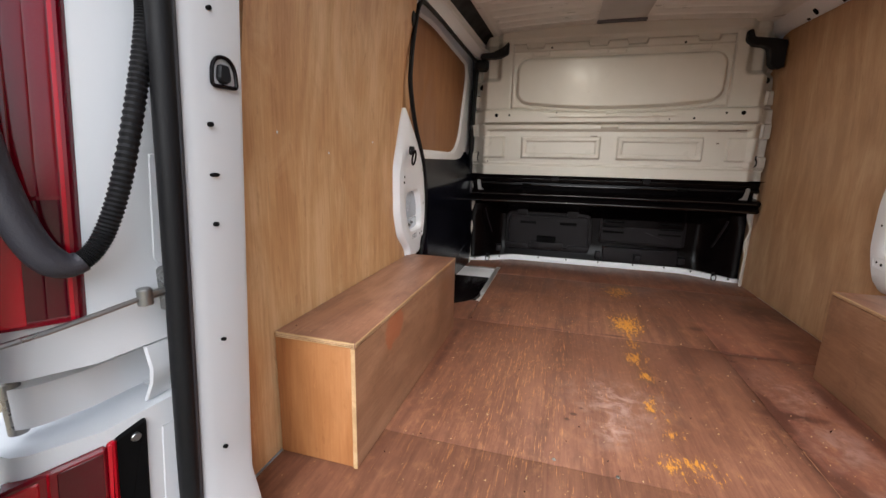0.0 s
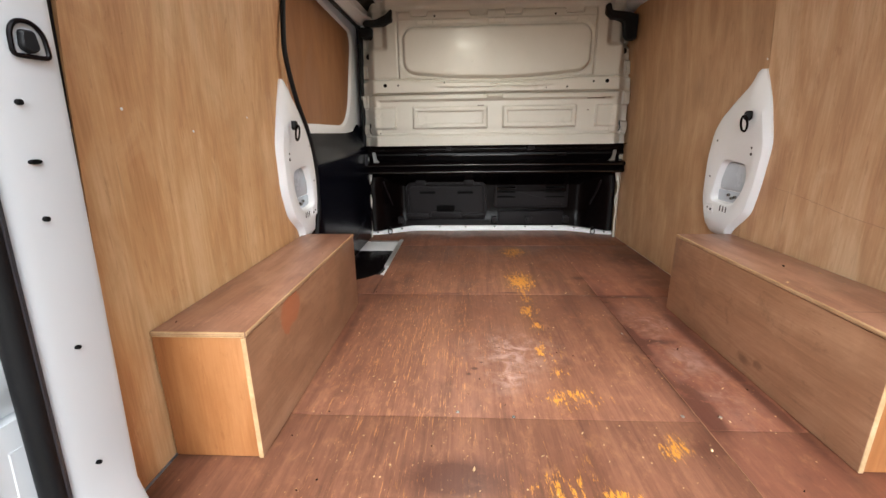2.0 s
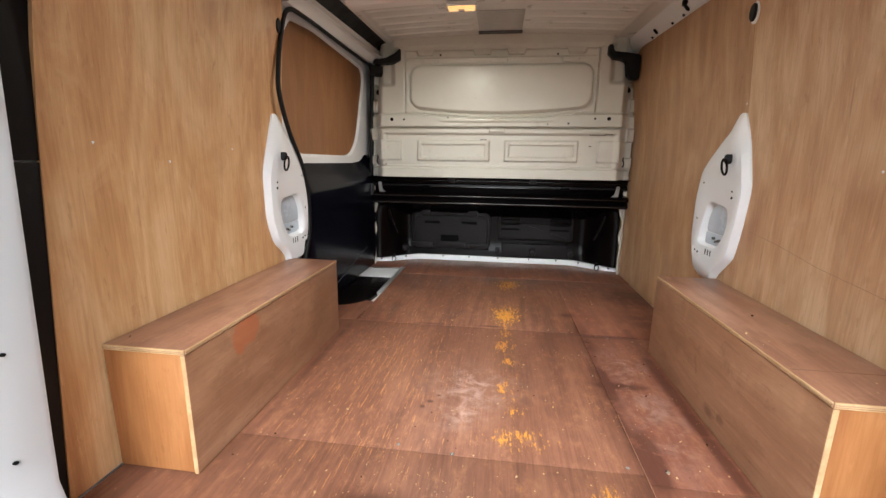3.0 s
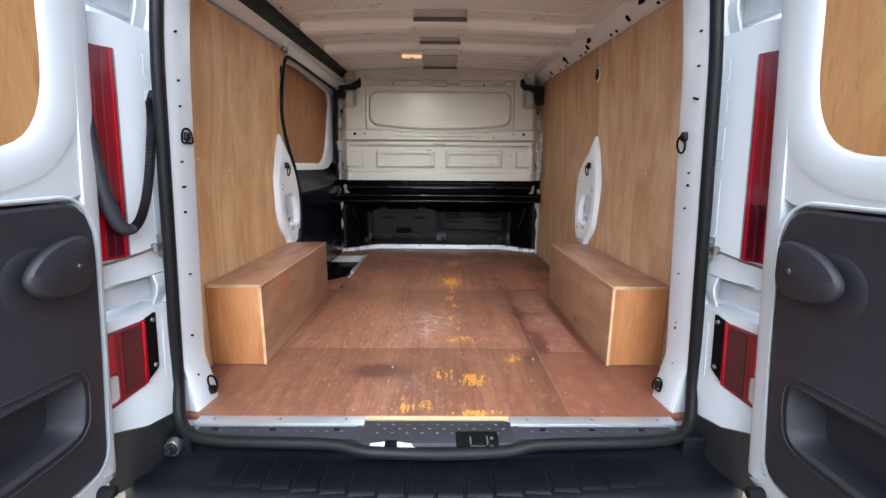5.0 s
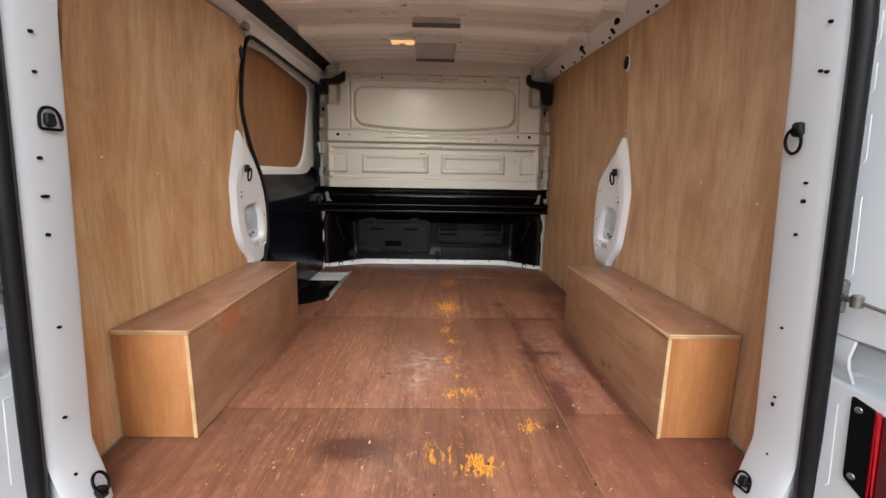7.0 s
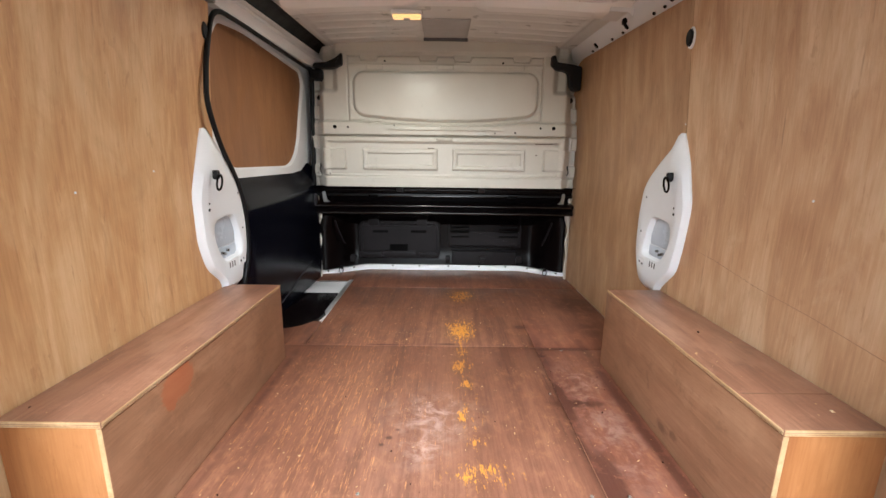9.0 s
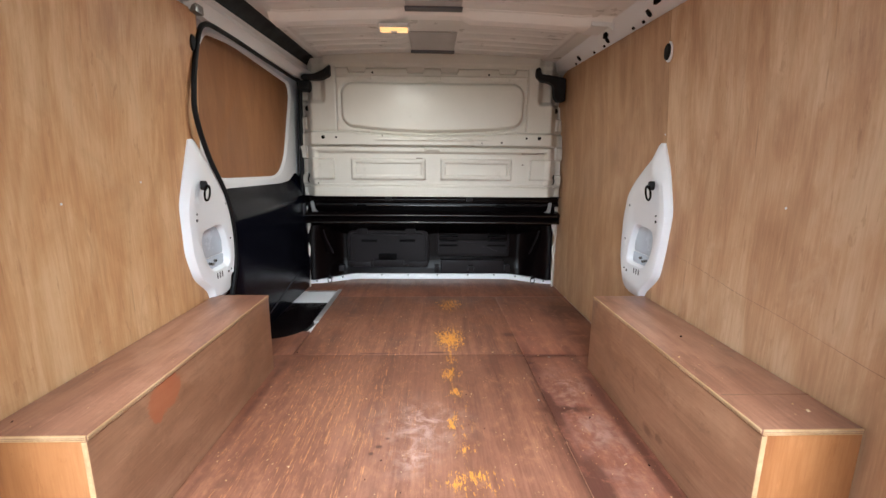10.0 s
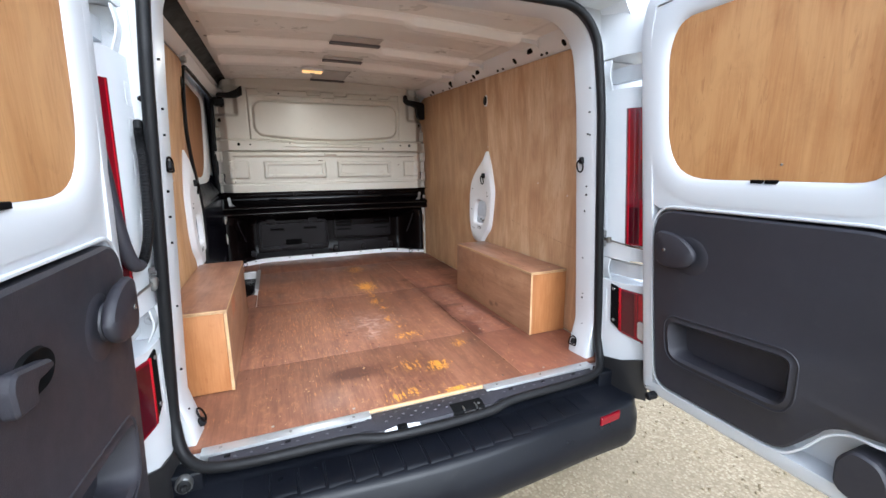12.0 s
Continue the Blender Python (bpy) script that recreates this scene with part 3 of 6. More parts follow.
# ---------------------------------------------------------------- plywood side walls
def ply_sheet(name, s, y0, y1, z0, z1, parent, slant=0.0, material=M_WALLPLY):
    """A lining board that follows the curve of the side; z1 is a function of y."""
    bm = bm_new()
    def point(u, v):
        z = z0 + (z1(y0 + (y1 - y0) * u) - z0) * v
        return (s * wall_x(z), y0 + (y1 - y0) * u + slant * (z - 1.2) * (1 - u), z)
    sheet(bm, span(0, 1, 25), span(0, 1, 31), point)
    thicken(bm, (s * 0.009, 0, 0))
    return part(name, bm, material, parent)


def left_top(y):
    return 1.812 + 0.036 * y


def right_top(y):
    return 1.826 + 0.040 * y - 0.05 * smooth(2.28, 2.47, y)


for s, name in ((-1, "wall_left"), (1, "wall_right")):
    bm = bm_new()
    sheet(bm, span(0.235, 1.24 if s < 0 else 2.52, 4), span(0.52, 1.95, 12), lambda y, z: (s * (wall_x(z) + 0.02), y, z))
    thicken(bm, (s * 0.012, 0, 0))
    wall = tagged(part(name, bm, M_INNER), "van side wall lined with golden brown plywood", "wall", kind="structure")
    if s < 0:
        ply_sheet("plywood_panel", s, 0.335, 1.243, FLOOR, left_top, wall, 0.09)
        bm = bm_new()
        box(bm, (-0.846, 0.225, 1.262), (-0.835, 0.400, 1.86), 0.001)
        part("gap_strip", bm, M_RUBBER, wall, "black strip between pillar and plywood")
        bm = bm_new()
        box(bm, (-0.846, 0.225, FLOOR), (-0.835, 0.345, 1.258), 0.001)
        part("gap_strip", bm, M_RUBBER, wall, "black strip between pillar and plywood")
    else:
        ply_sheet("plywood_panel", s, 0.235, 1.190, FLOOR, right_top, wall, 0.0, M_WALLPLY_PALE)
        ply_sheet("plywood_panel", s, 1.193, 2.50, FLOOR, right_top, wall, 0.0, M_WALLPLY_GREY)
    if s > 0:
        # long split in the veneer
        bm = bm_new()
        loft(bm, [[(wall_x(z) - d, y, z + h) for y, z in ((0.30, 0.965), (0.42, 0.978), (0.60, 1.003), (0.78, 1.020), (0.95, 1.048), (1.08, 1.062))] for d, h in ((-0.001, -0.0005), (0.0004, -0.0004), (0.0004, 0.0004), (-0.001, 0.0005))], False)
        part("veneer_split", bm, M_BOXPLY, wall, "darker split in the veneer")
    # screw heads, painted white to put the glint of the metal into their colour
    rng = random.Random(3)
    for y, z in ((0.655, 1.26), (0.92, 1.30), (0.45, 1.30)) if s < 0 else ((0.657, 1.261), (0.42, 1.21), (1.14, 1.30), (1.20, 1.47)):
        bm = bm_new()
        disc(bm, (s * (wall_x(z) + 0.001), y, z), (-s, 0, 0), 0.0032, 0.0022, 10, 0.0008)
        part("screw_head", bm, M_INNER, wall)

# ---------------------------------------------------------------- wheel arch boxes
def arch_box(s, y0, y1, label):
    xi, xo, top = s * 0.625, s * 0.8245, 0.866
    root = thing("wheel_arch_box", (s * 0.725, (y0 + y1) / 2, FLOOR), label, "storage box", "wheel arch boxes")
    lo, hi = min(xi, xo), max(xi, xo)
    bm = bm_new()
    box(bm, (lo, y0, top - 0.011), (hi, y1, top), 0.0015)
    part("top_board", bm, M_TOPPLY, root, "brown scuffed top board")
    bm = bm_new()
    x2 = xi + s * 0.011
    box(bm, (min(xi, x2), y0, FLOOR + 0.003), (max(xi, x2), y1, top - 0.012), 0.0012)
    part("side_board", bm, M_BOXPLY_SPILT if s < 0 else M_BOXPLY_RUBBED, root, "brown stained side board")
    for y in (y0 + 0.0015, y1 - 0.0125):
        bm = bm_new()
        a, b = x2 + s * 0.0005, xo
        box(bm, (min(a, b), y, FLOOR + 0.003), (max(a, b), y + 0.011, top - 0.012), 0.001)
        part("end_board", bm, M_ENDPLY, root, "golden end board")
    # raw edges of the boards with their pale plies
    bm = bm_new()
    box(bm, (min(xi - s * 0.0016, xi + s * 0.0008), y0 + 0.001, top - 0.0100), (max(xi - s * 0.0016, xi + s * 0.0008), y1 - 0.001, top + 0.0004), 0.0012)
    box(bm, (lo + 0.002, y0 - 0.0014, top - 0.0112), (hi - 0.002, y0 + 0.0022, top + 0.0005), 0.0010)
    box(bm, (min(xi, x2) + 0.0006, y0 - 0.0014, FLOOR + 0.002), (max(xi, x2) - 0.0006, y0, top - 0.013), 0.0004)
    part("raw_edge", bm, M_EDGEPLY, root, "pale raw plywood edge")
    bm = bm_new()
    for d, z in ((0.0022, top - 0.0080), (0.0022, top - 0.0048)):
        box(bm, (min(xi - s * d, xi), y0 + 0.001, z), (max(xi - s * d, xi), y1 - 0.001, z + 0.0008), 0)
    for z in (top - 0.0080, top - 0.0045):
        box(bm, (lo + 0.003, y0 - 0.0018, z), (hi - 0.003, y0, z + 0.0009), 0)
    part("glue_line", bm, M_TOPPLY, root, "dark glue line")
    return root


arch_box(-1, 0.39, 1.235, "brown plywood wheel arch box along the lined wall")
boxR = arch_box(1, 0.39, 1.225, "brown plywood wheel arch box with dark scuffs")
# a scratch across one lid
bm = bm_new()
box(bm, (0.632, 0.512, 0.8655), (0.826, 0.5155, 0.8664), 0)
part("lid_seam", bm, M_RUBMARK, boxR, "dark scratch across the lid")
# ---------------------------------------------------------------- pillar panels between the lining boards
def pillar_panel(s, outline, pocket, label):
    root = thing("pillar_panel", (s * 0.83, 1.25, 0.85), label, "panel", "pillar panels")
    def at(y, z, d):
        return (s * (wall_x(z) - d), y, z)
    out = rpoly(outline, [0.005, 0.005] + [0.03] * (len(outline) - 2), 5)
    pk = rpoly(pocket, 0.034, 5)
    # loops with the same count: pocket corners doubled to suit
    def resample(pts, k=72):
        pts = [Vector(p) for p in pts]
        cy, cz = sum(p.x for p in pts) / len(pts), sum(p.y for p in pts) / len(pts)
        seglen = [(pts[(i + 1) % len(pts)] - pts[i]).length for i in range(len(pts))]
        total, res = sum(seglen), []
        start = min(range(len(pts)), key=lambda i: abs(math.atan2(pts[i].x - cy, pts[i].y - cz)))
        pts, seglen = pts[start:] + pts[:start], seglen[start:] + seglen[:start]
        i, acc = 0, 0.0
        for j in range(k):
            d = total * j / k
            while acc + seglen[i] < d:
                acc += seglen[i]
                i += 1
            t = (d - acc) / max(seglen[i], 1e-9)
            res.append(pts[i].lerp(pts[(i + 1) % len(pts)], t))
        return res
    o, q = resample(out), resample(pk)
    mid = [a.lerp(b, 0.16) for a, b in zip(o, q)]
    mid2 = [a.lerp(b, 0.45) for a, b in zip(o, q)]
    rim = [a.lerp(b, 0.93) for a, b in zip(o, q)]
    deep = [q[i].lerp(sum(q, Vector((0, 0))) / len(q), 0.10) for i in range(len(q))]
    bm = bm_new()
    loft(bm, [[at(p.x, p.y, d) for p in loop] for loop, d in ((o, -0.002), (o, 0.006), (mid, 0.024), (mid2, 0.027), (rim, 0.027), (q, 0.024), (deep, 0.0015))], True, False, True)
    part("pressing", bm, M_INNER, root)
    # steel plate inside the pocket, split across
    z_lo, z_hi = min(p.y for p in q), max(p.y for p in q)
    for f0, f1, d in ((0.02, 0.30, 0.0046), (0.305, 0.98, 0.0034)):
        inner = [p for p in deep if z_lo + (z_hi - z_lo) * f0 <= p.y <= z_lo + (z_hi - z_lo) * f1]
        y_a, y_b = min(p.x for p in inner) + 0.004, max(p.x for p in inner) - 0.004
        pl = rpoly([(y_a, z_lo + (z_hi - z_lo) * f0 + 0.001), (y_b, z_lo + (z_hi - z_lo) * f0 + 0.001), (y_b, z_lo + (z_hi - z_lo) * f1 - 0.001), (y_a, z_lo + (z_hi - z_lo) * f1 - 0.001)], 0.004 if f0 < 0.1 else 0.012)
        bm = bm_new()
        loft(bm, [[at(a, b, h) for a, b in loop] for loop, h in ((pl, 0.001), (pl, d), (grown(pl, -0.002), d + 0.001))], True, False, True)
        part("pocket_plate", bm, M_PLATE, root, "bluish bare steel plate")
    for dy, dz in ((-0.030, 0.030), (-0.012, 0.024), (0.008, 0.034)):
        bm = bm_new()
        disc(bm, at(sum(p.x for p in q) / len(q) + dy, z_lo + dz, 0.004), (-s, 0, 0), 0.006, 0.010, 6, 0.0015)
        part("pocket_bolt", bm, M_STEEL, root)
    # upright crease and stamped patches
    c_y = sum(p.x for p in o) / len(o)
    bm = bm_new()
    tube(bm, curve_points([at(c_y - 0.045, 1.14, 0.022), at(c_y - 0.040, 1.20, 0.024), at(c_y - 0.030, 1.27, 0.021)], 6), [0.0025] * 13, 8, flat=0.5)
    part("crease", bm, M_INNER, root)
    for dy, zz, r in ((-0.105, 1.184, 0.0035), (-0.108, 1.163, 0.005), (0.098, 1.205, 0.0035), (0.112, 1.067, 0.0035), (0.096, 0.945, 0.0035), (0.074, 0.940, 0.0045)):
        bm = bm_new()
        disc(bm, at(c_y + dy, zz, 0.016), (-s, 0, 0), r, 0.0125, 10)
        part("hole", bm, M_HOLE, root)
    bm = bm_new()
    patch = rpoly([(c_y + 0.058, 0.925), (c_y + 0.112, 0.928), (c_y + 0.116, 0.958), (c_y + 0.062, 0.962)], 0.006)
    loft(bm, [[at(a, b, h) for a, b in loop] for loop, h in ((patch, 0.012), (patch, 0.0285), (grown(patch, -0.003), 0.0265))], True, True, True)
    part("stamped_patch", bm, M_INNER, root)
    # clips at the foot of the pocket
    cy, cz = sum(p.x for p in q) / len(q), min(p.y for p in q)
    for k in (-0.022, -0.004, 0.014):
        bm = bm_new()
        box(bm, tuple(min(a, b) for a, b in zip(at(cy + k, cz - 0.030, 0.010), at(cy + k + 0.006, cz - 0.008, 0.0285))), tuple(max(a, b) for a, b in zip(at(cy + k, cz - 0.030, 0.010), at(cy + k + 0.006, cz - 0.008, 0.0285))), 0.0015)
        part("slot", bm, M_WORN_AND_SHADE, root)
    return root


pillar_panel(-1, [(1.165, 1.438), (1.192, 1.438), (1.285, 1.355), (1.375, 1.262), (1.412, 1.12), (1.400, 0.975), (1.335, 0.90), (1.335, 0.845), (1.205, 0.845), (1.205, 0.885), (1.120, 0.955), (1.086, 1.05), (1.083, 1.22), (1.13, 1.34)],
             [(1.158, 1.120), (1.300, 1.135), (1.338, 1.05), (1.340, 0.965), (1.205, 0.960), (1.150, 1.045)], "white pressed steel pillar panel beside the sliding door")
pillar_panel(1, [(1.192, 1.442), (1.222, 1.442), (1.255, 1.396), (1.330, 1.345), (1.415, 1.275), (1.438, 1.15), (1.432, 0.99), (1.405, 0.90), (1.375, 0.845), (1.235, 0.845), (1.235, 0.872), (1.145, 0.955), (1.122, 1.06), (1.105, 1.20), (1.150, 1.35)],
             [(1.180, 1.128), (1.318, 1.140), (1.352, 1.05), (1.362, 0.972), (1.225, 0.972), (1.172, 1.045)], "white pressed steel pillar panel let into the plywood")


# ---------------------------------------------------------------- bulkhead
def ridge(d, w):
    return math.exp(-(d / w) ** 2)


def bulkhead_y(x, z):
    ax = abs(x)
    y = 2.285 + 0.115 * smooth(0.715, 0.80, ax)
    # blanked window: groove round a proud panel with a sagging lower edge
    low = 0.034 * (1 - min(ax / 0.53, 1) ** 2) * smooth(1.74, 1.60, z)
    d = rrect(x, z + low, 0.003, 1.715, 0.545, 0.125, 0.07)
    y += 0.024 * ridge(d, 0.008) - 0.016 * smooth(0.012, -0.004, d)
    # flat field round the window, set off by a thin line and a notched top edge
    top = 1.922
    for c in (-0.445, -0.10, 0.10, 0.445):
        top -= 0.026 * smooth(0.056, 0.044, abs(x - c))
    field = max(ax - 0.572, z - top)
    y += 0.016 * smooth(-0.004, 0.006, field) * smooth(1.55, 1.57, z)
    y += 0.012 * ridge(field, 0.005) * smooth(1.55, 1.57, z)
    y -= 0.006 * ridge(z - 1.872, 0.005) * smooth(0.575, 0.565, ax)
    for c in (-0.41, 0.0, 0.41):
        y -= 0.008 * smooth(0.004, -0.003, rrect(x, z, c, 1.860, 0.046, 0.012, 0.004))
        y -= 0.007 * smooth(0.004, -0.003, rrect(x, z, c, 1.553 if c else 1.535, 0.040 if c else 0.025, 0.010, 0.004))
    # hollows in the upper corners
    y += 0.040 * smooth(0.630, 0.675, ax) * smooth(1.715, 1.75, z)
    # belt with the bolt holes
    sag = 0.024 * (1 - min(ax / 0.5, 1) ** 2)
    y += 0.012 * ridge(z + sag - 1.560, 0.006) * smooth(0.76, 0.72, ax)
    y -= 0.014 * smooth(1.476, 1.482, z) * smooth(1.560, 1.548, z + sag)
    y += 0.020 * ridge(z - 1.474, 0.005) * smooth(0.76, 0.72, ax)
    y -= 0.008 * ridge(z - 1.512, 0.004) * smooth(0.36, 0.30, ax)
    # lower field with four raised panels
    y += 0.018 * smooth(1.446, 1.430, z) * smooth(1.238, 1.250, z) * smooth(0.715, 0.69, ax)
    y += 0.014 * ridge(z - 1.236, 0.007)
    for cx, hx in ((-0.268, 0.226), (0.270, 0.218), (-0.668, 0.068), (0.672, 0.068)):
        d = rrect(x, z, cx, 1.338, hx, 0.062, 0.008)
        y -= 0.017 * smooth(0.004, -0.006, d)
        if hx > 0.1:
            y += 0.009 * smooth(-0.022, -0.030, d)
    y -= 0.010 * smooth(0.004, -0.003, rrect(x, z, 0.0, 1.462, 0.045, 0.010, 0.004))
    y -= 0.012 * smooth(1.930, 1.950, z)
    # uneven flange down both sides
    y -= 0.024 * smooth(0.772, 0.790, ax) * smooth(0.0, 0.35, math.sin(z * 36)) * smooth(1.85, 1.8, z)
    return y


bm = bm_new()
def bulk_point(x, v):
    z = 1.172 + (ceil_z(min(abs(x), 0.74), 2.28) + 0.004 - 1.172) * v
    return (x, bulkhead_y(x, z), z)
sheet(bm, span(-0.825, 0.825, 401), span(0, 1, 221), bulk_point)
thicken(bm, (0, 0.012, 0))
bulkhead = tagged(part("bulkhead", bm, M_CREAM), "pressed cream-painted steel bulkhead over a black lower part", "bulkhead", kind="structure")
for x, z, r in ((-0.652, 1.523, 0.011), (0.648, 1.527, 0.011), (-0.575, 1.523, 0.006), (0.57, 1.527, 0.006), (-0.352, 1.893, 0.006), (0.334, 1.888, 0.006), (-0.30, 1.535, 0.004), (0.30, 1.497, 0.004), (0.42, 1.50, 0.006), (-0.70, 1.25, 0.004)):
    bm = bm_new()
    disc(bm, (x, bulkhead_y(x, z) + 0.002, z), (0, -1, 0), r, 0.0045, 12)
    part("hole", bm, M_HOLE, bulkhead)
for x, z, w in ((0.60, 1.437, 0.05), (0.66, 1.44, 0.025), (0.56, 1.37, 0.006), (-0.08, 1.405, 0.02)):
    bm = bm_new()
    box(bm, (x - w, bulkhead_y(x, z) - 0.0022, z - 0.003), (x + w, bulkhead_y(x, z) + 0.002, z + 0.003), 0.001)
    part("scratch", bm, plain("bare_metal_scratch", lin(96, 80, 66), 0.6), bulkhead, "dark scratch through the paint")

# black lower part with a ledge, an access flap and a vent plate
bm = bm_new()
prof = ((2.310, 1.174), (2.372, 1.160), (2.380, 1.128), (2.368, 1.122), (2.366, 1.108), (2.394, 1.100), (2.402, 1.076), (2.385, 1.070), (2.345, 1.066), (2.326, 1.060), (2.319, 1.050), (2.326, 1.040), (2.340, 1.030),
        (2.330, 1.018), (2.321, 1.010), (2.321, 1.002), (2.332, 0.994), (2.420, 0.985), (2.500, 0.965), (2.590, 0.925), (2.635, 0.885), (2.645, 0.72), (2.640, 0.655), (2.628, 0.625), (2.614, 0.590))
rows = []
for x in span(-0.82, 0.82, 81):
    e = smooth(0.62, 0.81, abs(x))
    rows.append([(x, y - (y - 2.40) * 0.75 * e * smooth(1.03, 0.9, z), z) for y, z in prof])
loft(bm, rows, closed=False)
lower = part("lower_panel", bm, M_GLOSSY, bulkhead, "black moulded lower bulkhead panel")
# glossier beads added so that the ledge shows its thin highlight lines
for y, z, r, x1 in ((2.3185, 1.051, 0.0055, 0.80), (2.3200, 1.007, 0.0065, 0.80), (2.372, 1.148, 0.004, 0.78)):
    bm = bm_new()
    tube(bm, [(x, y, z - 0.004 * (x / 0.8) ** 2) for x in span(-x1, x1, 30)], r, 10)
    part("ledge_highlight_bead", bm, M_SHINE, bulkhead)
bm = bm_new()
box(bm, (-0.41, 2.364, 1.104), (0.39, 2.390, 1.112), 0.003)
part("slot_bead", bm, M_SHINE, bulkhead)
for x in (-0.45, 0.44):
    bm = bm_new()
    box(bm, (x - 0.030, 2.362, 1.100), (x + 0.030, 2.390, 1.116), 0.005)
    part("slot_end", bm, M_HOLE, bulkhead)
for s in (-1, 1):
    bm = bm_new()
    tube(bm, curve_points([(s * 0.73, 2.475, 0.93), (s * 0.715, 2.50, 0.86), (s * 0.685, 2.535, 0.76)], 6), 0.006, 6)
    part("panel_crease", bm, M_FLAP, bulkhead)
bm = bm_new()
box(bm, (0.065, 2.600, 0.602), (0.525, 2.650, 0.700), 0.008, 3)
part("lower_ledge", bm, M_FLAP, bulkhead, "dark grey ledge beside the flap")
for x0, x1 in ((-0.30, -0.26), (0.22, 0.26)):
    bm = bm_new()
    box(bm, (x0, 2.346, 1.136), (x1, 2.38, 1.166), 0.004)
    part("clip_tab", bm, M_FLAP, bulkhead)
# access flap
flap = rpoly([(-0.60, 0.645), (-0.02, 0.645), (-0.02, 0.875), (-0.045, 0.915), (-0.575, 0.915), (-0.60, 0.875)], 0.05)
bm = bm_new()
loft(bm, [[(x, y, z) for x, z in loop] for loop, y in ((flap, 2.637), (flap, 2.607), (grown(flap, -0.004), 2.602), (grown(flap, -0.016), 2.602), (grown(flap, -0.019), 2.617), (grown(flap, -0.025), 2.617), (grown(flap, -0.028), 2.605))], True, True, True)
flap_ob = part("access_flap", bm, M_FLAP, bulkhead, "dark grey access flap with latch slots")
for x0, x1, z0, z1, d in ((-0.525, -0.455, 0.885, 0.930, 0.022), (-0.185, -0.115, 0.885, 0.930, 0.022), (-0.50, -0.39, 0.828, 0.846, 0.012), (-0.23, -0.12, 0.828, 0.846, 0.012)):
    bm = bm_new()
    box(bm, (x0, 2.608 - d, z0), (x1, 2.610, z1), 0.004)
    part("flap_grip", bm, M_HOLE if d < 0.02 else M_FLAP, flap_ob)
for x0, x1, z0, z1, m in ((-0.38, -0.25, 0.70, 0.745, M_HOLE), (-0.42, -0.20, 0.652, 0.700, M_FLAP), (-0.60, -0.44, 0.652, 0.688, M_FLAP), (-0.17, -0.03, 0.652, 0.688, M_FLAP)):
    bm = bm_new()
    box(bm, (x0, 2.588, z0), (x1, 2.612, z1), 0.005)
    part("flap_foot", bm, m, flap_ob)
# vent plate
vent = rpoly([(0.035, 0.72), (0.56, 0.72), (0.56, 0.905), (0.035, 0.905)], 0.02)
bm = bm_new()
loft(bm, [[(x, y, z) for x, z in loop] for loop, y in ((vent, 2.654), (vent, 2.636), (grown(vent, -0.005), 2.633), (grown(vent, -0.012), 2.633), (grown(vent, -0.016), 2.638))], True, True, True)
vent_ob = part("vent_plate", bm, M_FLAP, bulkhead)
for x0 in (0.055, 0.40):
    for z in (0.80, 0.835, 0.868):
        bm = bm_new()
        box(bm, (x0, 2.622, z - 0.006), (x0 + 0.13, 2.642, z + 0.006), 0.003)
        part("vent_slat", bm, M_HOLE, vent_ob)
for x0, x1 in ((-0.66, -0.62), (0.02, 0.05), (0.26, 0.30), (0.52, 0.56)):
    bm = bm_new()
    box(bm, (x0, 2.562, 0.622), (x1, 2.622, 0.665), 0.006)
    part("foot_lug", bm, M_FLAP, bulkhead)

# white sill lip at the foot of the bulkhead
def lip_y(x):
    return 2.600 - 0.130 * smooth(0.50, 0.82, abs(x))


bm = bm_new()
rows = []
for x in span(-0.838, 0.838, 61):
    h = 0.572 + 0.012 * smooth(0.82, 0.50, abs(x))
    rows.append([(x, lip_y(x) + p, zz) for p, zz in ((-0.002, FLOOR - 0.01), (-0.002, h - 0.006), (0.004, h + 0.010), (0.024, h + 0.012), (0.028, h - 0.004))])
loft(bm, rows, closed=False)
lip = part("sill_lip", bm, M_INNER, bulkhead, "white steel lip at the floor")
for x in (-0.63, -0.36, -0.17, 0.04, 0.26, 0.45, 0.60, -0.79, 0.78):
    bm = bm_new()
    disc(bm, (x, lip_y(x) + 0.006, 0.576 + 0.012 * smooth(0.82, 0.50, abs(x))), (0, -1, 0.2), 0.0055, 0.012, 10)
    part("lip_hole", bm, M_HOLE, bulkhead)

# white side posts between bulkhead and walls
for s in (-1, 1):
    bm = bm_new()
    rows = []
    for z in span(FLOOR, 1.19, 40):
        w = 0.010 * math.sin(z * 37) * smooth(0.6, 0.9, z)
        rows.append([(s * (0.796 + 0.014 * smooth(1.2, 0.7, z) + w), 2.400, z), (s * (0.804 + 0.012 * smooth(1.2, 0.7, z) + w), 2.392, z), (s * 0.818, 2.394, z), (s * 0.838, 2.42, z)])
    loft(bm, rows, closed=False)
    thicken(bm, (s * 0.002, 0.004, 0))
    part("side_post", bm, M_CREAM, bulkhead, "white pressed side post")
    # silver hook plate beside the ledge
    bm = bm_new()
    pl = rpoly([(0.70, 1.03), (0.765, 1.06), (0.775, 1.13), (0.755, 1.135), (0.745, 1.08), (0.70, 1.05)], 0.008)
    loft(bm, [[(s * x, y, z) for x, z in pl] for y in (2.362, 2.368)], True, True, True)
    part("hook_plate", bm, M_STEEL, bulkhead, "silver hook plate")

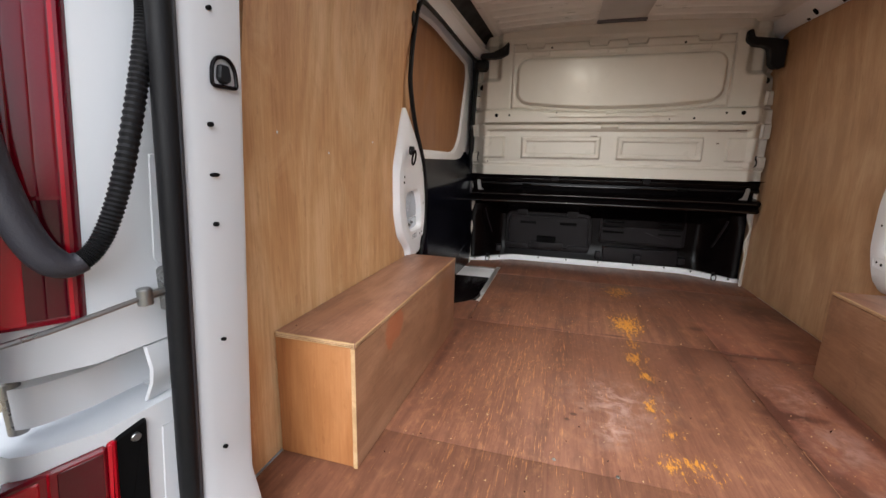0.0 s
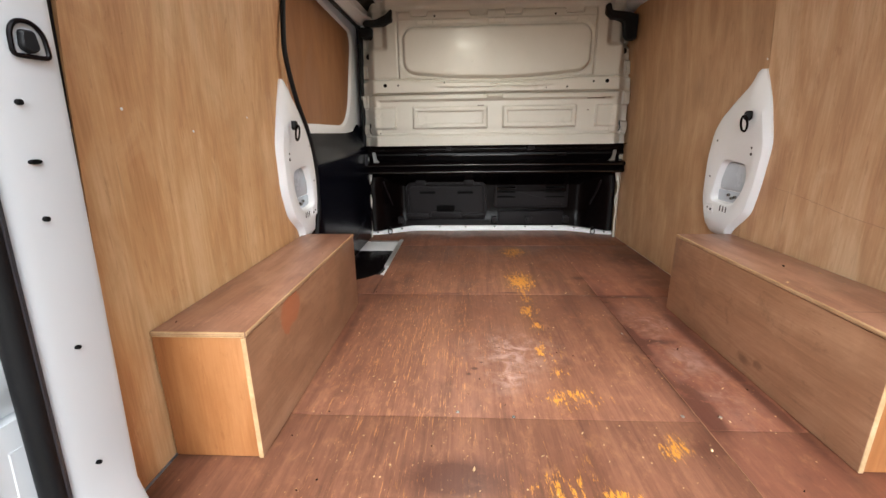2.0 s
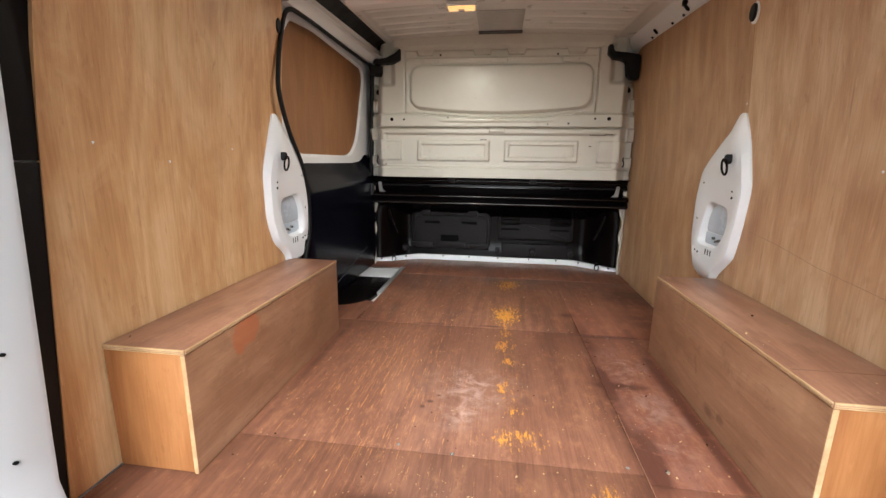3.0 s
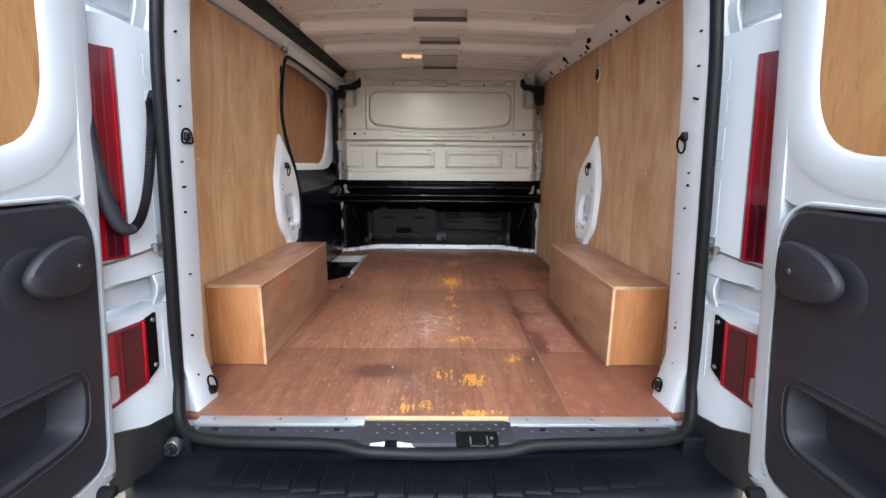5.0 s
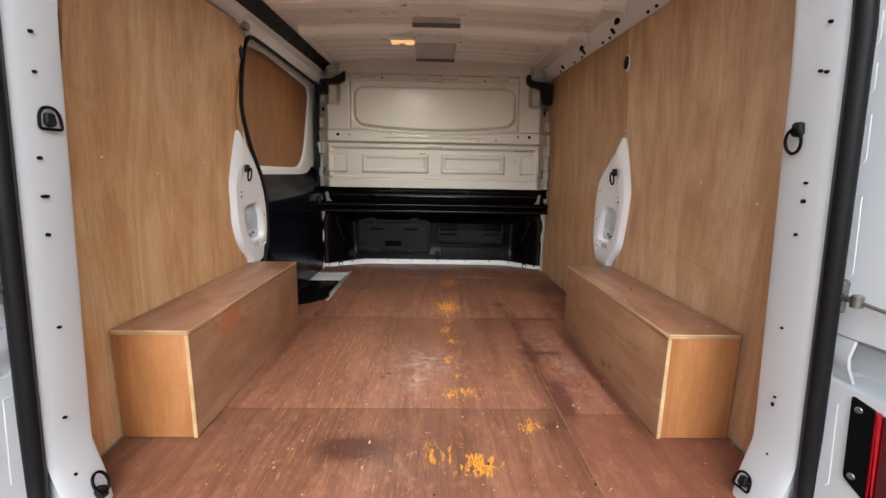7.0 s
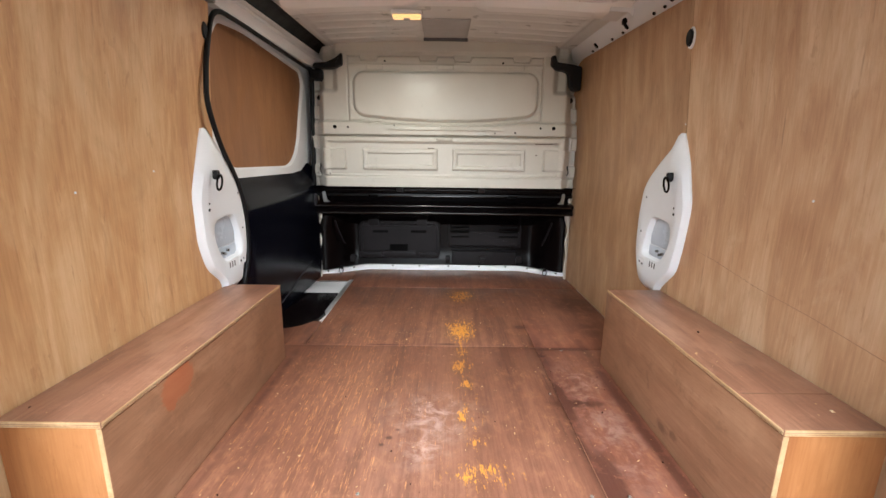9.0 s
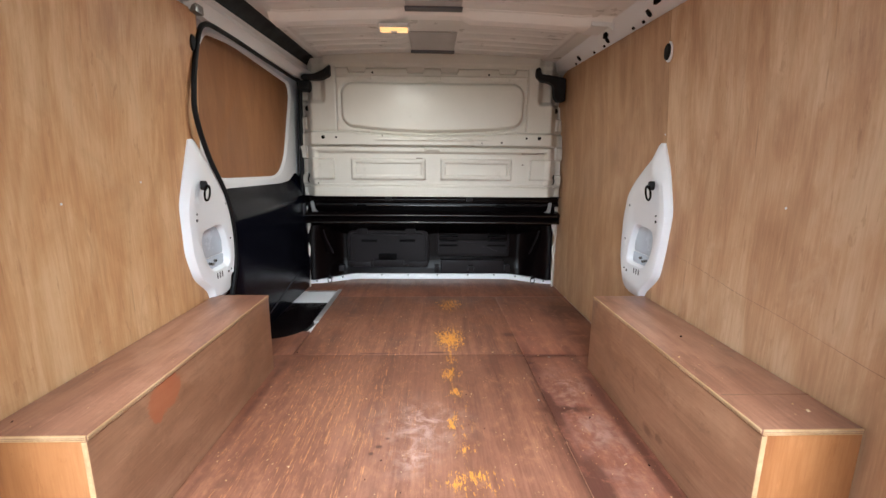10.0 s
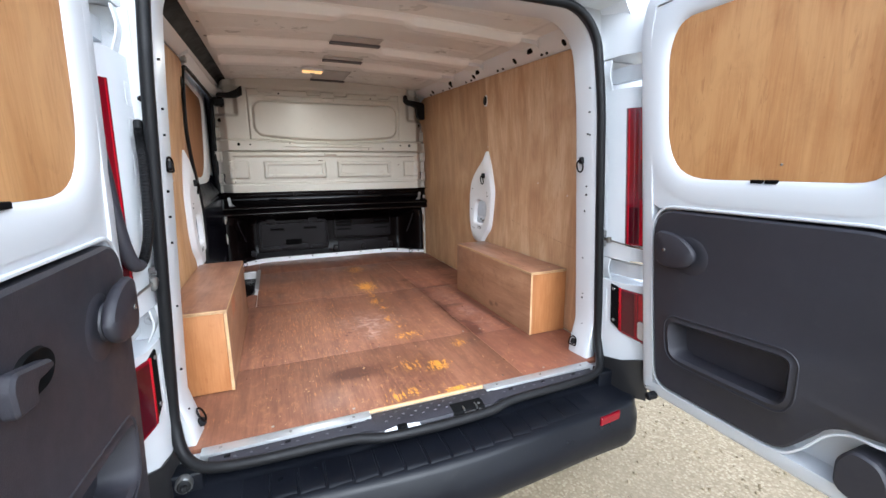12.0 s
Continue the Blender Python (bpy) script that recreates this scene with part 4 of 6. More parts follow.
# black trim brackets in the upper corners
for s in (-1, 1):
    bm = bm_new()
    pl = rpoly([(0.612, 1.930), (0.634, 1.932), (0.645, 1.895), (0.735, 1.884), (0.790, 1.872), (0.790, 1.742), (0.748, 1.742), (0.726, 1.765), (0.716, 1.835), (0.690, 1.850), (0.640, 1.856), (0.612, 1.880)] if s > 0 else
               [(0.598, 1.935), (0.634, 1.905), (0.690, 1.880), (0.760, 1.876), (0.770, 1.850), (0.690, 1.848), (0.640, 1.850), (0.598, 1.870)], 0.010)
    loft(bm, [[(s * x, y, z) for x, z in pl] for y in (2.315, 2.272)] + [[(s * x, 2.268, z) for x, z in grown(pl, -0.004)]], True, True, True)
    tagged(part("corner_bracket", bm, M_RUBBER), "black moulded corner bracket under the roof", "bracket", "corner brackets")

# ---------------------------------------------------------------- floor boards
bm_gap = 0.0003
BOARDS = [(-0.826, 0.395, SILL_Y, 0.541), (0.3956, 0.826, SILL_Y, 0.512), (-0.826, 0.395, 0.5415, 1.362), (0.3956, 0.826, 0.513, 1.342), (-0.59, 0.395, 1.3625, 2.178), (0.3956, 0.830, 1.343, 2.178), (-0.835, 0.832, 2.181, 2.598)]
bm = bm_new()
box(bm, (-0.826, 1.365, FLOOR - 0.014), (-0.593, 1.62, FLOOR), 0.0012)
part("floor_board", bm, M_FLOOR, floor_root)
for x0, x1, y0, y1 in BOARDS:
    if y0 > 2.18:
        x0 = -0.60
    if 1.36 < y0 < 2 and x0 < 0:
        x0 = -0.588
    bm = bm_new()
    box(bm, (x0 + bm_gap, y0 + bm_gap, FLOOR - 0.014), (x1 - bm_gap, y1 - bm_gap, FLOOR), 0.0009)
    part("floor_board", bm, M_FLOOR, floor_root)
bm = bm_new()
box(bm, (0.3952, 0.09, FLOOR - 0.004), (0.3962, 0.78, FLOOR + 0.0002), 0)
part("raw_edge", bm, M_BOXPLY, floor_root, "pale splintered edge along a floor joint")
for x, y in ((-0.50, 0.105), (-0.25, 0.105), (0.50, 0.10), (0.32, 0.11), (0.45, 0.56), (0.36, 0.56), (-0.06, 0.545), (0.37, 1.0), (-0.2, 0.56), (0.5, 1.33)):
    bm = bm_new()
    disc(bm, (x, y, FLOOR - 0.001), (0, 0, 1), 0.005, 0.0026, 10, 0.0008)
    part("screw_head", bm, M_STEEL, floor_root)

# crumbs of chipped wood and grit on the boards and lids
for label, count, seed, material in (("pale wood crumbs scattered over the boards", 300, 11, M_EDGEPLY), ("dark bits of grit on the boards", 70, 12, M_HOLE)):
    bm = bm_new()
    rng = random.Random(seed)
    for i in range(count):
        lid = rng.random() < 0.10
        if lid:
            x, y, z = rng.choice((-1, 1)) * rng.uniform(0.64, 0.81), rng.uniform(0.41, 1.2), 0.866
        else:
            x, y, z = rng.uniform(-0.60, 0.60), 0.10 + 2.0 * rng.random() ** 1.3, FLOOR
        r = 0.0012 + 0.0022 * rng.random() ** 2.5
        m = Matrix.Translation((x, y, z + r * 0.5)) @ Euler((rng.random() * 0.6, rng.random() * 0.6, rng.random() * 6)).to_matrix().to_4x4() @ Matrix.Diagonal((r * rng.uniform(1, 2.2), r, r * 0.6, 1))
        c = [bm.verts.new(m @ Vector(p)) for p in ((1, 0, 0), (-1, 0.1, 0), (0, 1, 0.1), (0.1, -1, 0), (0, 0.1, 1), (0.1, 0, -1))]
        for q in ((0, 2, 4), (2, 1, 4), (1, 3, 4), (3, 0, 4), (2, 0, 5), (1, 2, 5), (3, 1, 5), (0, 3, 5)):
            bm.faces.new([c[k] for k in q])
    tagged(part("wood_crumbs" if seed == 11 else "grit", bm, material, flat=True), label, "crumbs" if seed == 11 else "grit", kind="stuff")

# side step well by the sliding door
step = thing("side_step", (-0.72, 1.9, FLOOR - 0.03), "white and black step well inside the sliding door", "step")
bm = bm_new()
box(bm, (-0.86, 1.98, FLOOR - 0.020), (-0.618, 2.31, FLOOR - 0.004), 0.003)
part("tread_plate", bm, M_INNER, step, "scuffed white step plate")
bm = bm_new()
pl = rpoly([(-0.90, 1.50), (-0.70, 1.54), (-0.625, 1.62), (-0.604, 1.76), (-0.608, 2.05), (-0.90, 2.05)], [0.02, 0.05, 0.05, 0.05, 0.02, 0.02])
loft(bm, [[(x, y, z) for x, y in pl] for z in (FLOOR - 0.03, FLOOR + 0.0015)] + [[(x, y, FLOOR + 0.003) for x, y in grown(pl, -0.003)]], True, True, True)
part("tread_mat", bm, M_GLOSSY, step, "black step mat")
bm = bm_new()
box(bm, (-0.612, 1.74, FLOOR - 0.012), (-0.586, 2.32, FLOOR + 0.0045), 0.002)
part("edge_strip", bm, M_ALU, step, "silver edge strip")
bm = bm_new()
box(bm, (-0.835, 2.30, FLOOR - 0.014), (-0.603, 2.598, FLOOR), 0.0012)
part("floor_board", bm, M_FLOOR, floor_root)
bm = bm_new()
box(bm, (-0.80, 2.285, FLOOR - 0.006), (-0.62, 2.303, FLOOR + 0.002), 0.002)
part("tread_clip", bm, M_STEEL, step)

# ---------------------------------------------------------------- sliding door
slide = thing("sliding_door", (-0.9, 1.9, 0.45), "closed sliding door with black trim and a boarded window", "door")
win = [(1.452, 1.846), (1.385, 1.78), (1.345, 1.65), (1.331, 1.525), (1.370, 1.36), (1.460, 1.297), (2.110, 1.296), (2.235, 1.395), (2.385, 1.775), (2.360, 1.836), (1.659, 1.866)]
win_r = [0.03, 0.04, 0.05, 0.08, 0.06, 0.06, 0.10, 0.08, 0.03, 0.03, 0.1]
w = rpoly(win, win_r)
outer = rpoly([(1.40, 1.90), (1.20, 1.84), (1.16, 1.65), (1.16, 1.50), (1.22, 1.30), (1.36, 1.236), (2.20, 1.236), (2.52, 1.30), (2.56, 1.78), (2.54, 1.90), (1.70, 1.93)], 0.02)
bm = bm_new()
loft(bm, [[(x, y, z) for y, z in loop] for loop, x in ((outer, -0.905), (outer, -0.872), (grown(w, 0.022), -0.866), (grown(w, 0.010), -0.868), (w, -0.882))], True)
part("inner_frame", bm, M_INNER, slide, "white inner door frame")
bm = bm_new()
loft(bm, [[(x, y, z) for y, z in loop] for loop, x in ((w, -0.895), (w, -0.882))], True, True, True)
part("window_board", bm, M_SLIDEPLY_SHADED, slide, "plywood board over the window")
bm = bm_new()
rows = []
for z in span(0.568, 1.268, 34):
    bulge = 0.066 * smooth(1.27, 1.12, z)
    low = 0.008 * smooth(0.66, 0.56, z)
    groove = 0.006 * math.exp(-((z - 1.155) / 0.012) ** 2)
    rows.append([(-0.872 + (bulge - groove - low) * smooth(1.33, 1.42, y) - 0.05 * smooth(2.36, 2.5, y) * 0.4, y, z + (0.08 * smooth(2.25, 2.45, y) * smooth(1.1, 1.26, z))) for y in span(1.30, 2.50, 50)])
loft(bm, rows, closed=False)
thicken(bm, (-0.008, 0, 0))
part("lower_trim", bm, M_SLIDEBLACK, slide, "black lower door trim")
bm = bm_new()
tube(bm, curve_points([(-0.818, 1.45, 0.578), (-0.807, 1.75, 0.640), (-0.806, 2.05, 0.70), (-0.812, 2.34, 0.74)], 8), 0.003, 6)
part("trim_crease", bm, M_BLACK, slide)
bm = bm_new()
tube(bm, curve_points([(-0.814, 1.43, 1.04), (-0.812, 1.50, 1.100), (-0.815, 1.70, 1.135), (-0.816, 2.0, 1.145), (-0.820, 2.3, 1.150)], 8), 0.0035, 6)
part("trim_crease", bm, M_BLACK, slide)
bm = bm_new()
box(bm, (-0.86, 2.30, 1.05), (-0.800, 2.345, 1.12), 0.005)
part("stop_block", bm, M_BLACK, slide)

# seal of the side opening
bm = bm_new()
path = [(-0.805, 2.36, 1.850), (-0.802, 1.90, 1.848), (-0.800, 1.45, 1.848), (-0.800, 1.285, 1.828), (-0.800, 1.222, 1.72), (-0.802, 1.192, 1.60), (-0.803, 1.190, 1.509), (-0.804, 1.249, 1.378), (-0.804, 1.345, 1.241), (-0.804, 1.384, 1.10), (-0.804, 1.375, 0.95), (-0.806, 1.330, 0.842), (-0.81, 1.30, 0.70), (-0.81, 1.33, 0.58)]
tube(bm, curve_points(path, 7), 0.0088, 10)
side_seal = tagged(part("side_door_seal", bm, M_RUBBER), "black rubber seal round the sliding door opening", "door seal")
bm = bm_new()
tube(bm, curve_points([(-0.806, 2.36, 1.850), (-0.812, 2.395, 1.80), (-0.818, 2.395, 1.62), (-0.822, 2.385, 1.35), (-0.832, 2.385, 1.05), (-0.840, 2.380, 0.80), (-0.842, 2.33, 0.62), (-0.842, 2.15, 0.555), (-0.842, 1.9, 0.53)], 7), 0.0135, 10)
part("front_run", bm, M_RUBBER, side_seal)
# guide rail over the sliding door
rail_l = thing("door_guide_rail", (-0.80, 1.8, 1.87), "grey steel guide rail over the sliding door", "guide rail")
bm = bm_new()
rows = []
for y in span(1.20, 2.47, 30):
    bend = 0.06 * smooth(2.2, 2.5, y)
    z = 1.868 + 0.012 * (y - 1.2)
    rows.append([(-0.822 + bend, y, z + 0.018), (-0.772 + bend, y, z + 0.030), (-0.758 + bend, y, z + 0.026), (-0.760 + bend, y, z + 0.012), (-0.790 + bend, y, z - 0.004), (-0.796 + bend, y, z - 0.016), (-0.822 + bend, y, z - 0.018)])
loft(bm, rows, True, True, True)
part("channel", bm, M_INNER, rail_l)
bm = bm_new()
box(bm, (-0.84, 1.205, 1.845), (-0.776, 1.255, 1.90), 0.006)
part("end_piece", bm, M_STEEL, rail_l)
bm = bm_new()
box(bm, (-0.795, 2.30, 1.795), (-0.725, 2.40, 1.850), 0.012, 3)
part("roller_guide", bm, M_RUBBER, rail_l, "black roller guide")
for y in (2.43, 2.46):
    bm = bm_new()
    disc(bm, (-0.75, y - 0.06, 1.80), (1, 0, 0), 0.010, 0.03, 12, 0.002)
    part("roller", bm, M_HOLE, rail_l)

# ---------------------------------------------------------------- rear frame of the body
def frame_x(d, z):
    """Half width of the rear opening at height z, moved out by d."""
    toe = 0.040 * smooth(0.72, 0.555, z) if d < 0.012 else 0.0
    return 0.7125 - 0.053 * (z - 1.1) + d - toe


def arch(d, zb, seg=10):
    """The rear opening's outline, moved outwards by d, as x and z from one foot over the top to the other."""
    zt, r = 1.885 + d, 0.15 + d * 0.6
    right = [(frame_x(d, z), z) for z in span(zb, zt - r, 16)]
    x0 = right[-1][0]
    corner = [(x0 - r + r * math.cos(a), zt - r + r * math.sin(a)) for a in span(0, math.pi / 2, seg)][1:]
    top = [(x, zt) for x in span(x0 - r, 0, 6)][1:]
    half = right + corner + top
    return [(-x, z) for x, z in half] + [(x, z) for x, z in reversed(half[:-1])]


def rake(z):
    return 0.112 + 0.010 * (z - 1.1) + 0.028 * smooth(1.5, 1.9, z)


def rear_loft(section, zb):
    bm = bm_new()
    rows = [[(x, y * ((0.83 if x < 0 else 0.90) if y > 0.05 and d < 0.1 else 1) + rake(z), z) for x, z in arch(d, zb)] for d, y in section]
    return loft(bm, rows, closed=False)


bm = rear_loft(((0.110, 0.108), (0.006, 0.106), (-0.004, 0.100), (-0.007, 0.088), (0.0, 0.012), (0.002, -0.006), (0.006, -0.012), (0.014, -0.004), (0.026, 0.016), (0.060, 0.026), (0.200, 0.028), (0.232, 0.05), (0.243, 0.20)), 0.545)
rear_frame = tagged(part("rear_frame", bm, M_WHITE), "white painted steel frame of the rear opening", "door frame", kind="structure")
# holes down the pillars
for s in (-1, 1):
    holes = ((0.144, 1.62, 0.004, 0.004), (0.144, 1.50, 0.004, 0.004), (0.144, 1.435, 0.004, 0.004), (0.138, 1.289, 0.0045, 0.0045), (0.141, 1.221, 0.009, 0.004), (0.139, 1.151, 0.0045, 0.0045), (0.142, 0.971, 0.0045, 0.004), (0.135, 0.785, 0.0045, 0.004), (0.132, 0.66, 0.004, 0.004)) if s < 0 else (
        (0.134, 1.63, 0.004, 0.004), (0.134, 1.545, 0.004, 0.004), (0.130, 1.462, 0.004, 0.004), (0.142, 1.466, 0.004, 0.004), (0.144, 1.268, 0.0035, 0.0035), (0.145, 1.234, 0.005, 0.005), (0.152, 1.169, 0.004, 0.004), (0.158, 0.976, 0.0035, 0.0035), (0.155, 0.824, 0.0035, 0.003), (0.158, 0.806, 0.0035, 0.006), (0.153, 0.692, 0.003, 0.003))
    for y, z, a, b in holes:
        x = frame_x(-0.003, z)
        bm = bm_new()
        loft(bm, [[(s * (x - h), y + math.cos(w) * a * 0.75, z + math.sin(w) * b * 0.75) for w in (2 * math.pi * j / 12 for j in range(12))] for h in (-0.002, 0.0035)], True, True, True)
        part("pillar_hole", bm, M_HOLE, rear_frame)

# rubber seal round the opening
bm = bm_new()
loop = [(x, rake(z) - 0.028, z) for x, z in arch(0.013, 0.66)]
foot = [(0.747, 0.079, 0.66), (0.741, 0.062, 0.615), (0.726, 0.036, 0.577), (0.695, 0.010, 0.555), (0.640, -0.010, 0.547), (0.54, -0.020, 0.545), (0.40, -0.025, 0.545), (0.27, -0.030, 0.543), (0.18, -0.046, 0.534), (0.0, -0.052, 0.531)]
half = curve_points(foot, 4)[2:]
low = half + [Vector((-p.x, p.y, p.z)) for p in reversed(half[:-1])]
loop = [Vector(p) for p in loop]
tube(bm, loop + low, 0.0150, 12, closed=True)
rear_seal = thing("rear_door_seal", (0, 0.0, 0.51), "black rubber seal round the rear opening", "door seal")
part("bulb", bm, M_RUBBER, rear_seal)
bm = bm_new()
tube(bm, [(p.x * 0.992, p.y + 0.006, p.z if p.z < 1.7 else p.z - 0.006) for p in loop + low], 0.0090, 8, closed=True)
part("clip_strip", bm, M_BLACK, rear_seal)

# ---------------------------------------------------------------- outside of the rear pillars
SKIN = ((0.775, 0.135), (0.748, 0.118), (0.752, 0.098), (0.754, 0.080), (0.762, 0.000), (0.797, -0.056), (0.812, -0.066), (0.850, -0.068), (0.915, -0.040), (0.945, 0.020), (0.955, 0.31))


def lean(z):
    return 0.08 * (z - 1.06)


def pillar_skin(s, z0, z1, steps=10, proud=0.0):
    """A stretch of the rear body corner, closed above and below."""
    bm = bm_new()
    rows = [[(s * x, y + lean(z) - proud, z) for x, y in SKIN] for z in span(z0, z1, steps)]
    loft(bm, rows, False)
    for row in (rows[0], rows[-1]):
        loft(bm, [row, [(s * 0.86, 0.14 + lean(row[0][2]), row[0][2])] * len(row)], False)
    bmesh.ops.remove_doubles(bm, verts=bm.verts, dist=1e-5)
    return bm


def jamb(s, t, z, lift):
    """A point on the inner flank of the corner: t runs from the channel to the rear edge."""
    if t < 0.5:
        x, y, nx, ny = 0.754 + 0.016 * t, 0.080 - 0.160 * t, 0.992, 0.12
    else:
        x, y, nx, ny = 0.762 + 0.070 * (t - 0.5), -0.112 * (t - 0.5), 0.848, 0.53
    k = smooth(0.42, 0.58, t)
    nx, ny = 0.992 + (0.848 - 0.992) * k, 0.12 + (0.53 - 0.12) * k
    return Vector((s * (x - nx * lift), y - ny * lift + lean(z), z))


def flank_patch(s, pts, lift, r=0.008):
    bm = bm_new()
    pl = rpoly([(t * 0.1385, z) for t, z in pts], r, 4)
    return loft(bm, [[jamb(s, a / 0.1385, z, h) for a, z in loop] for loop, h in ((pl, -0.012), (pl, lift - 0.003), (grown(pl, -0.003), lift))], True, True, True)


for s in (-1, 1):
    for z0, z1, name in ((0.580, 0.905, "lower_corner_panel"), (0.995, 1.620, "middle_corner_panel"), (1.735, 1.90, "upper_corner_panel")):
        part(name, pillar_skin(s, z0, z1), M_WHITE, rear_frame)
    # steps pressed into the flank beside the rain channel
    for z, h in ((1.10, 0.15), (1.30, 0.09), (1.42, 0.055), (1.50, 0.06), (0.70, 0.17)):
        part("flank_step", flank_patch(s, [(-0.28, z), (0.02, z), (0.06, z + 0.01), (0.06, z + h), (-0.28, z + h)], 0.0012, 0.003), M_WHITE, rear_frame)
    for z in (1.405, 1.52, 0.70):
        bm = bm_new()
        disc(bm, (s * frame_x(0.035, z), rake(z) + 0.020, z), (s * 0.1, -1, 0), 0.007, 0.02, 12, 0.003)
        part("buffer", bm, M_RUBBER, rear_frame, "small black rubber buffer")
    # hinges in their recesses
    for zc in (0.950, 1.676):
        hinge = thing("hinge_assembly", (s * 0.78, 0.05 + lean(zc), zc - 0.03), "white painted steel door hinge in a body recess", "hinge", "hinge assemblies")
        h = 0.046 if zc < 1 else 0.058
        ly = lean(zc)
        bm = bm_new()
        box(bm, tuple(sorted((s * 0.735, s * 0.900)))[:1] + (0.098 + ly, zc - h), tuple(sorted((s * 0.735, s * 0.900)))[1:] + (0.140 + ly, zc + h), 0.004)
        part("recess_back", bm, M_WHITE, hinge)
        bm = bm_new()
        disc(bm, (s * 0.770, 0.099 + ly, zc + 0.006), (0, -1, 0), 0.012, 0.006, 14, 0.002)
        disc(bm, (s * 0.770, 0.093 + ly, zc + 0.006), (0, -1, 0), 0.006, 0.005, 6, 0.001)
        part("hinge_bolt", bm, M_WHITE, hinge)
        # bent web beside the bolt
        bm = bm_new()
        web = [(0.757, zc + h - 0.004), (0.750, zc + 0.010), (0.754, zc - 0.012), (0.768, zc - h + 0.004)]
        loft(bm, [[(s * (x + d), y + ly, z) for d, y in ((0, 0.100), (0, 0.062), (0.004, 0.060), (0.004, 0.100))] for x, z in web], True, True, True)
        part("hinge_web", bm, M_WHITE, hinge)
        # arm that carries the door
        bm = bm_new()
        pl = rpoly([(0.792, 0.100), (0.797, 0.010), (0.815, -0.040), (0.838, -0.056), (0.852, -0.044), (0.832, -0.010), (0.822, 0.100)], 0.010, 4)
        loft(bm, [[(s * x, y + ly, z) for x, y in pl] for z in (zc - 0.026, zc + 0.026)], True, True, True)
        part("hinge_arm", bm, M_WHITE, hinge)
        bm = bm_new()
        disc(bm, (s * 0.838, -0.044 + ly, zc - 0.034), (0, 0, 1), 0.010, 0.068, 12, 0.002)
        part("hinge_pin", bm, M_STEEL, hinge)

    # check strap: bracket plate, clevis and rod to the door
    strap = thing("door_check_strap", (s * 0.78, 0.08, 1.06), "steel door check strap between pillar and rear door", "door stay", "door stays")
    bm = bm_new()
    pl = rpoly([(0.722, 1.036), (0.762, 1.036), (0.766, 1.082), (0.752, 1.100), (0.722, 1.100)], 0.010)
    loft(bm, [[(s * x, y, z) for x, z in loop] for loop, y in ((pl, 0.112), (pl, 0.080), (grown(pl, -0.002), 0.078))], True, True, True)
    part("bracket_plate", bm, M_STEEL, strap)
    for z in (1.050, 1.087):
        bm = bm_new()
        disc(bm, (s * 0.738, 0.079, z), (0, -1, 0), 0.009, 0.007, 6, 0.0015)
        part("bolt", bm, M_STEEL, strap)
    bm = bm_new()
    tube(bm, [(s * 0.736, 0.080, 1.068), (s * 0.740, 0.040, 1.066), (s * 0.750, 0.0, 1.060), (s * 0.758, -0.05, 1.055), (s * 0.772, -0.12, 1.052)], 0.0035, 8)
    part("rod", bm, M_STEEL, strap)
    bm = bm_new()
    tube(bm, [(s * 0.736, 0.078, 1.068), (s * 0.739, 0.044, 1.067)], 0.006, 8)
    disc(bm, (s * 0.738, 0.046, 1.057), (0, 0, 1), 0.009, 0.022, 10, 0.002)
    part("clevis", bm, M_STEEL, strap)

    # upper tail lamp
    lamp = thing("tail_lamp", (s * 0.80, 0.0, 1.06), "tall narrow red tail lamp on the white corner", "tail lamp", "tail lamps")
    bm = bm_new()
    rows = []
    for z in span(1.056, 1.548, 16):
        sec = ((0.775, 0.005), (0.765, -0.006), (0.762, -0.016), (0.790, -0.060), (0.798, -0.070), (0.815, -0.076), (0.860, -0.076), (0.900, -0.052))
        rows.append([(s * x, y + lean(z), z) for x, y in sec])
    loft(bm, rows, True, True, True)
    part("lens", bm, M_DARKRED, lamp, "dark red lens with brighter edges")
    # rounded light guides side by side under the lens
    for t0, t1, z0, z1, lift, m, name in ((0.615, 0.6665, 1.058, 1.546, 0.0085, M_RED, "lens_edge"), (0.667, 0.8012, 1.200, 1.540, 0.0100, M_DARKRED, "lens_core"), (0.667, 0.8012, 1.064, 1.196, 0.0100, M_DEEPRED, "lens_core"),
                                          (0.802, 0.9315, 1.200, 1.540, 0.0104, M_DARKRED, "lens_core"), (0.802, 0.9315, 1.064, 1.196, 0.0104, M_DEEPRED, "lens_core"),
                                          (0.932, 1.15, 1.060, 1.225, 0.0100, M_RED, "rear_lens"), (0.932, 1.00, 1.229, 1.361, 0.0100, M_DARKRED, "rear_lens"), (1.00, 1.15, 1.229, 1.361, 0.0120, M_CLEAR, "clear_lens"), (0.932, 1.15, 1.365, 1.544, 0.0100, M_RED, "rear_lens")):
        bm = bm_new()
        c, half = (t0 + t1) / 2, (t1 - t0) / 2
        rows = [[jamb(s, c + half * math.sin(a), z, lift * (0.96 + 0.04 * math.cos(a))) for a in span(-1.5, 1.5, 9)] for z in [z0 + (z1 - z0) * f for f in (0, 0.01, 0.3, 0.7, 0.99, 1)]]
        loft(bm, rows, False)
        for row in (rows[0], rows[-1]):
            bm.faces.new([bm.verts.new(p) for p in row])
        part(name, bm, m, lamp)
    # lower lamp cluster
    low = thing("fog_lamp", (s * 0.80, 0.0, 0.67), "lower rear lamp with red and clear lenses in a black frame", "rear lamp", "rear lamps")
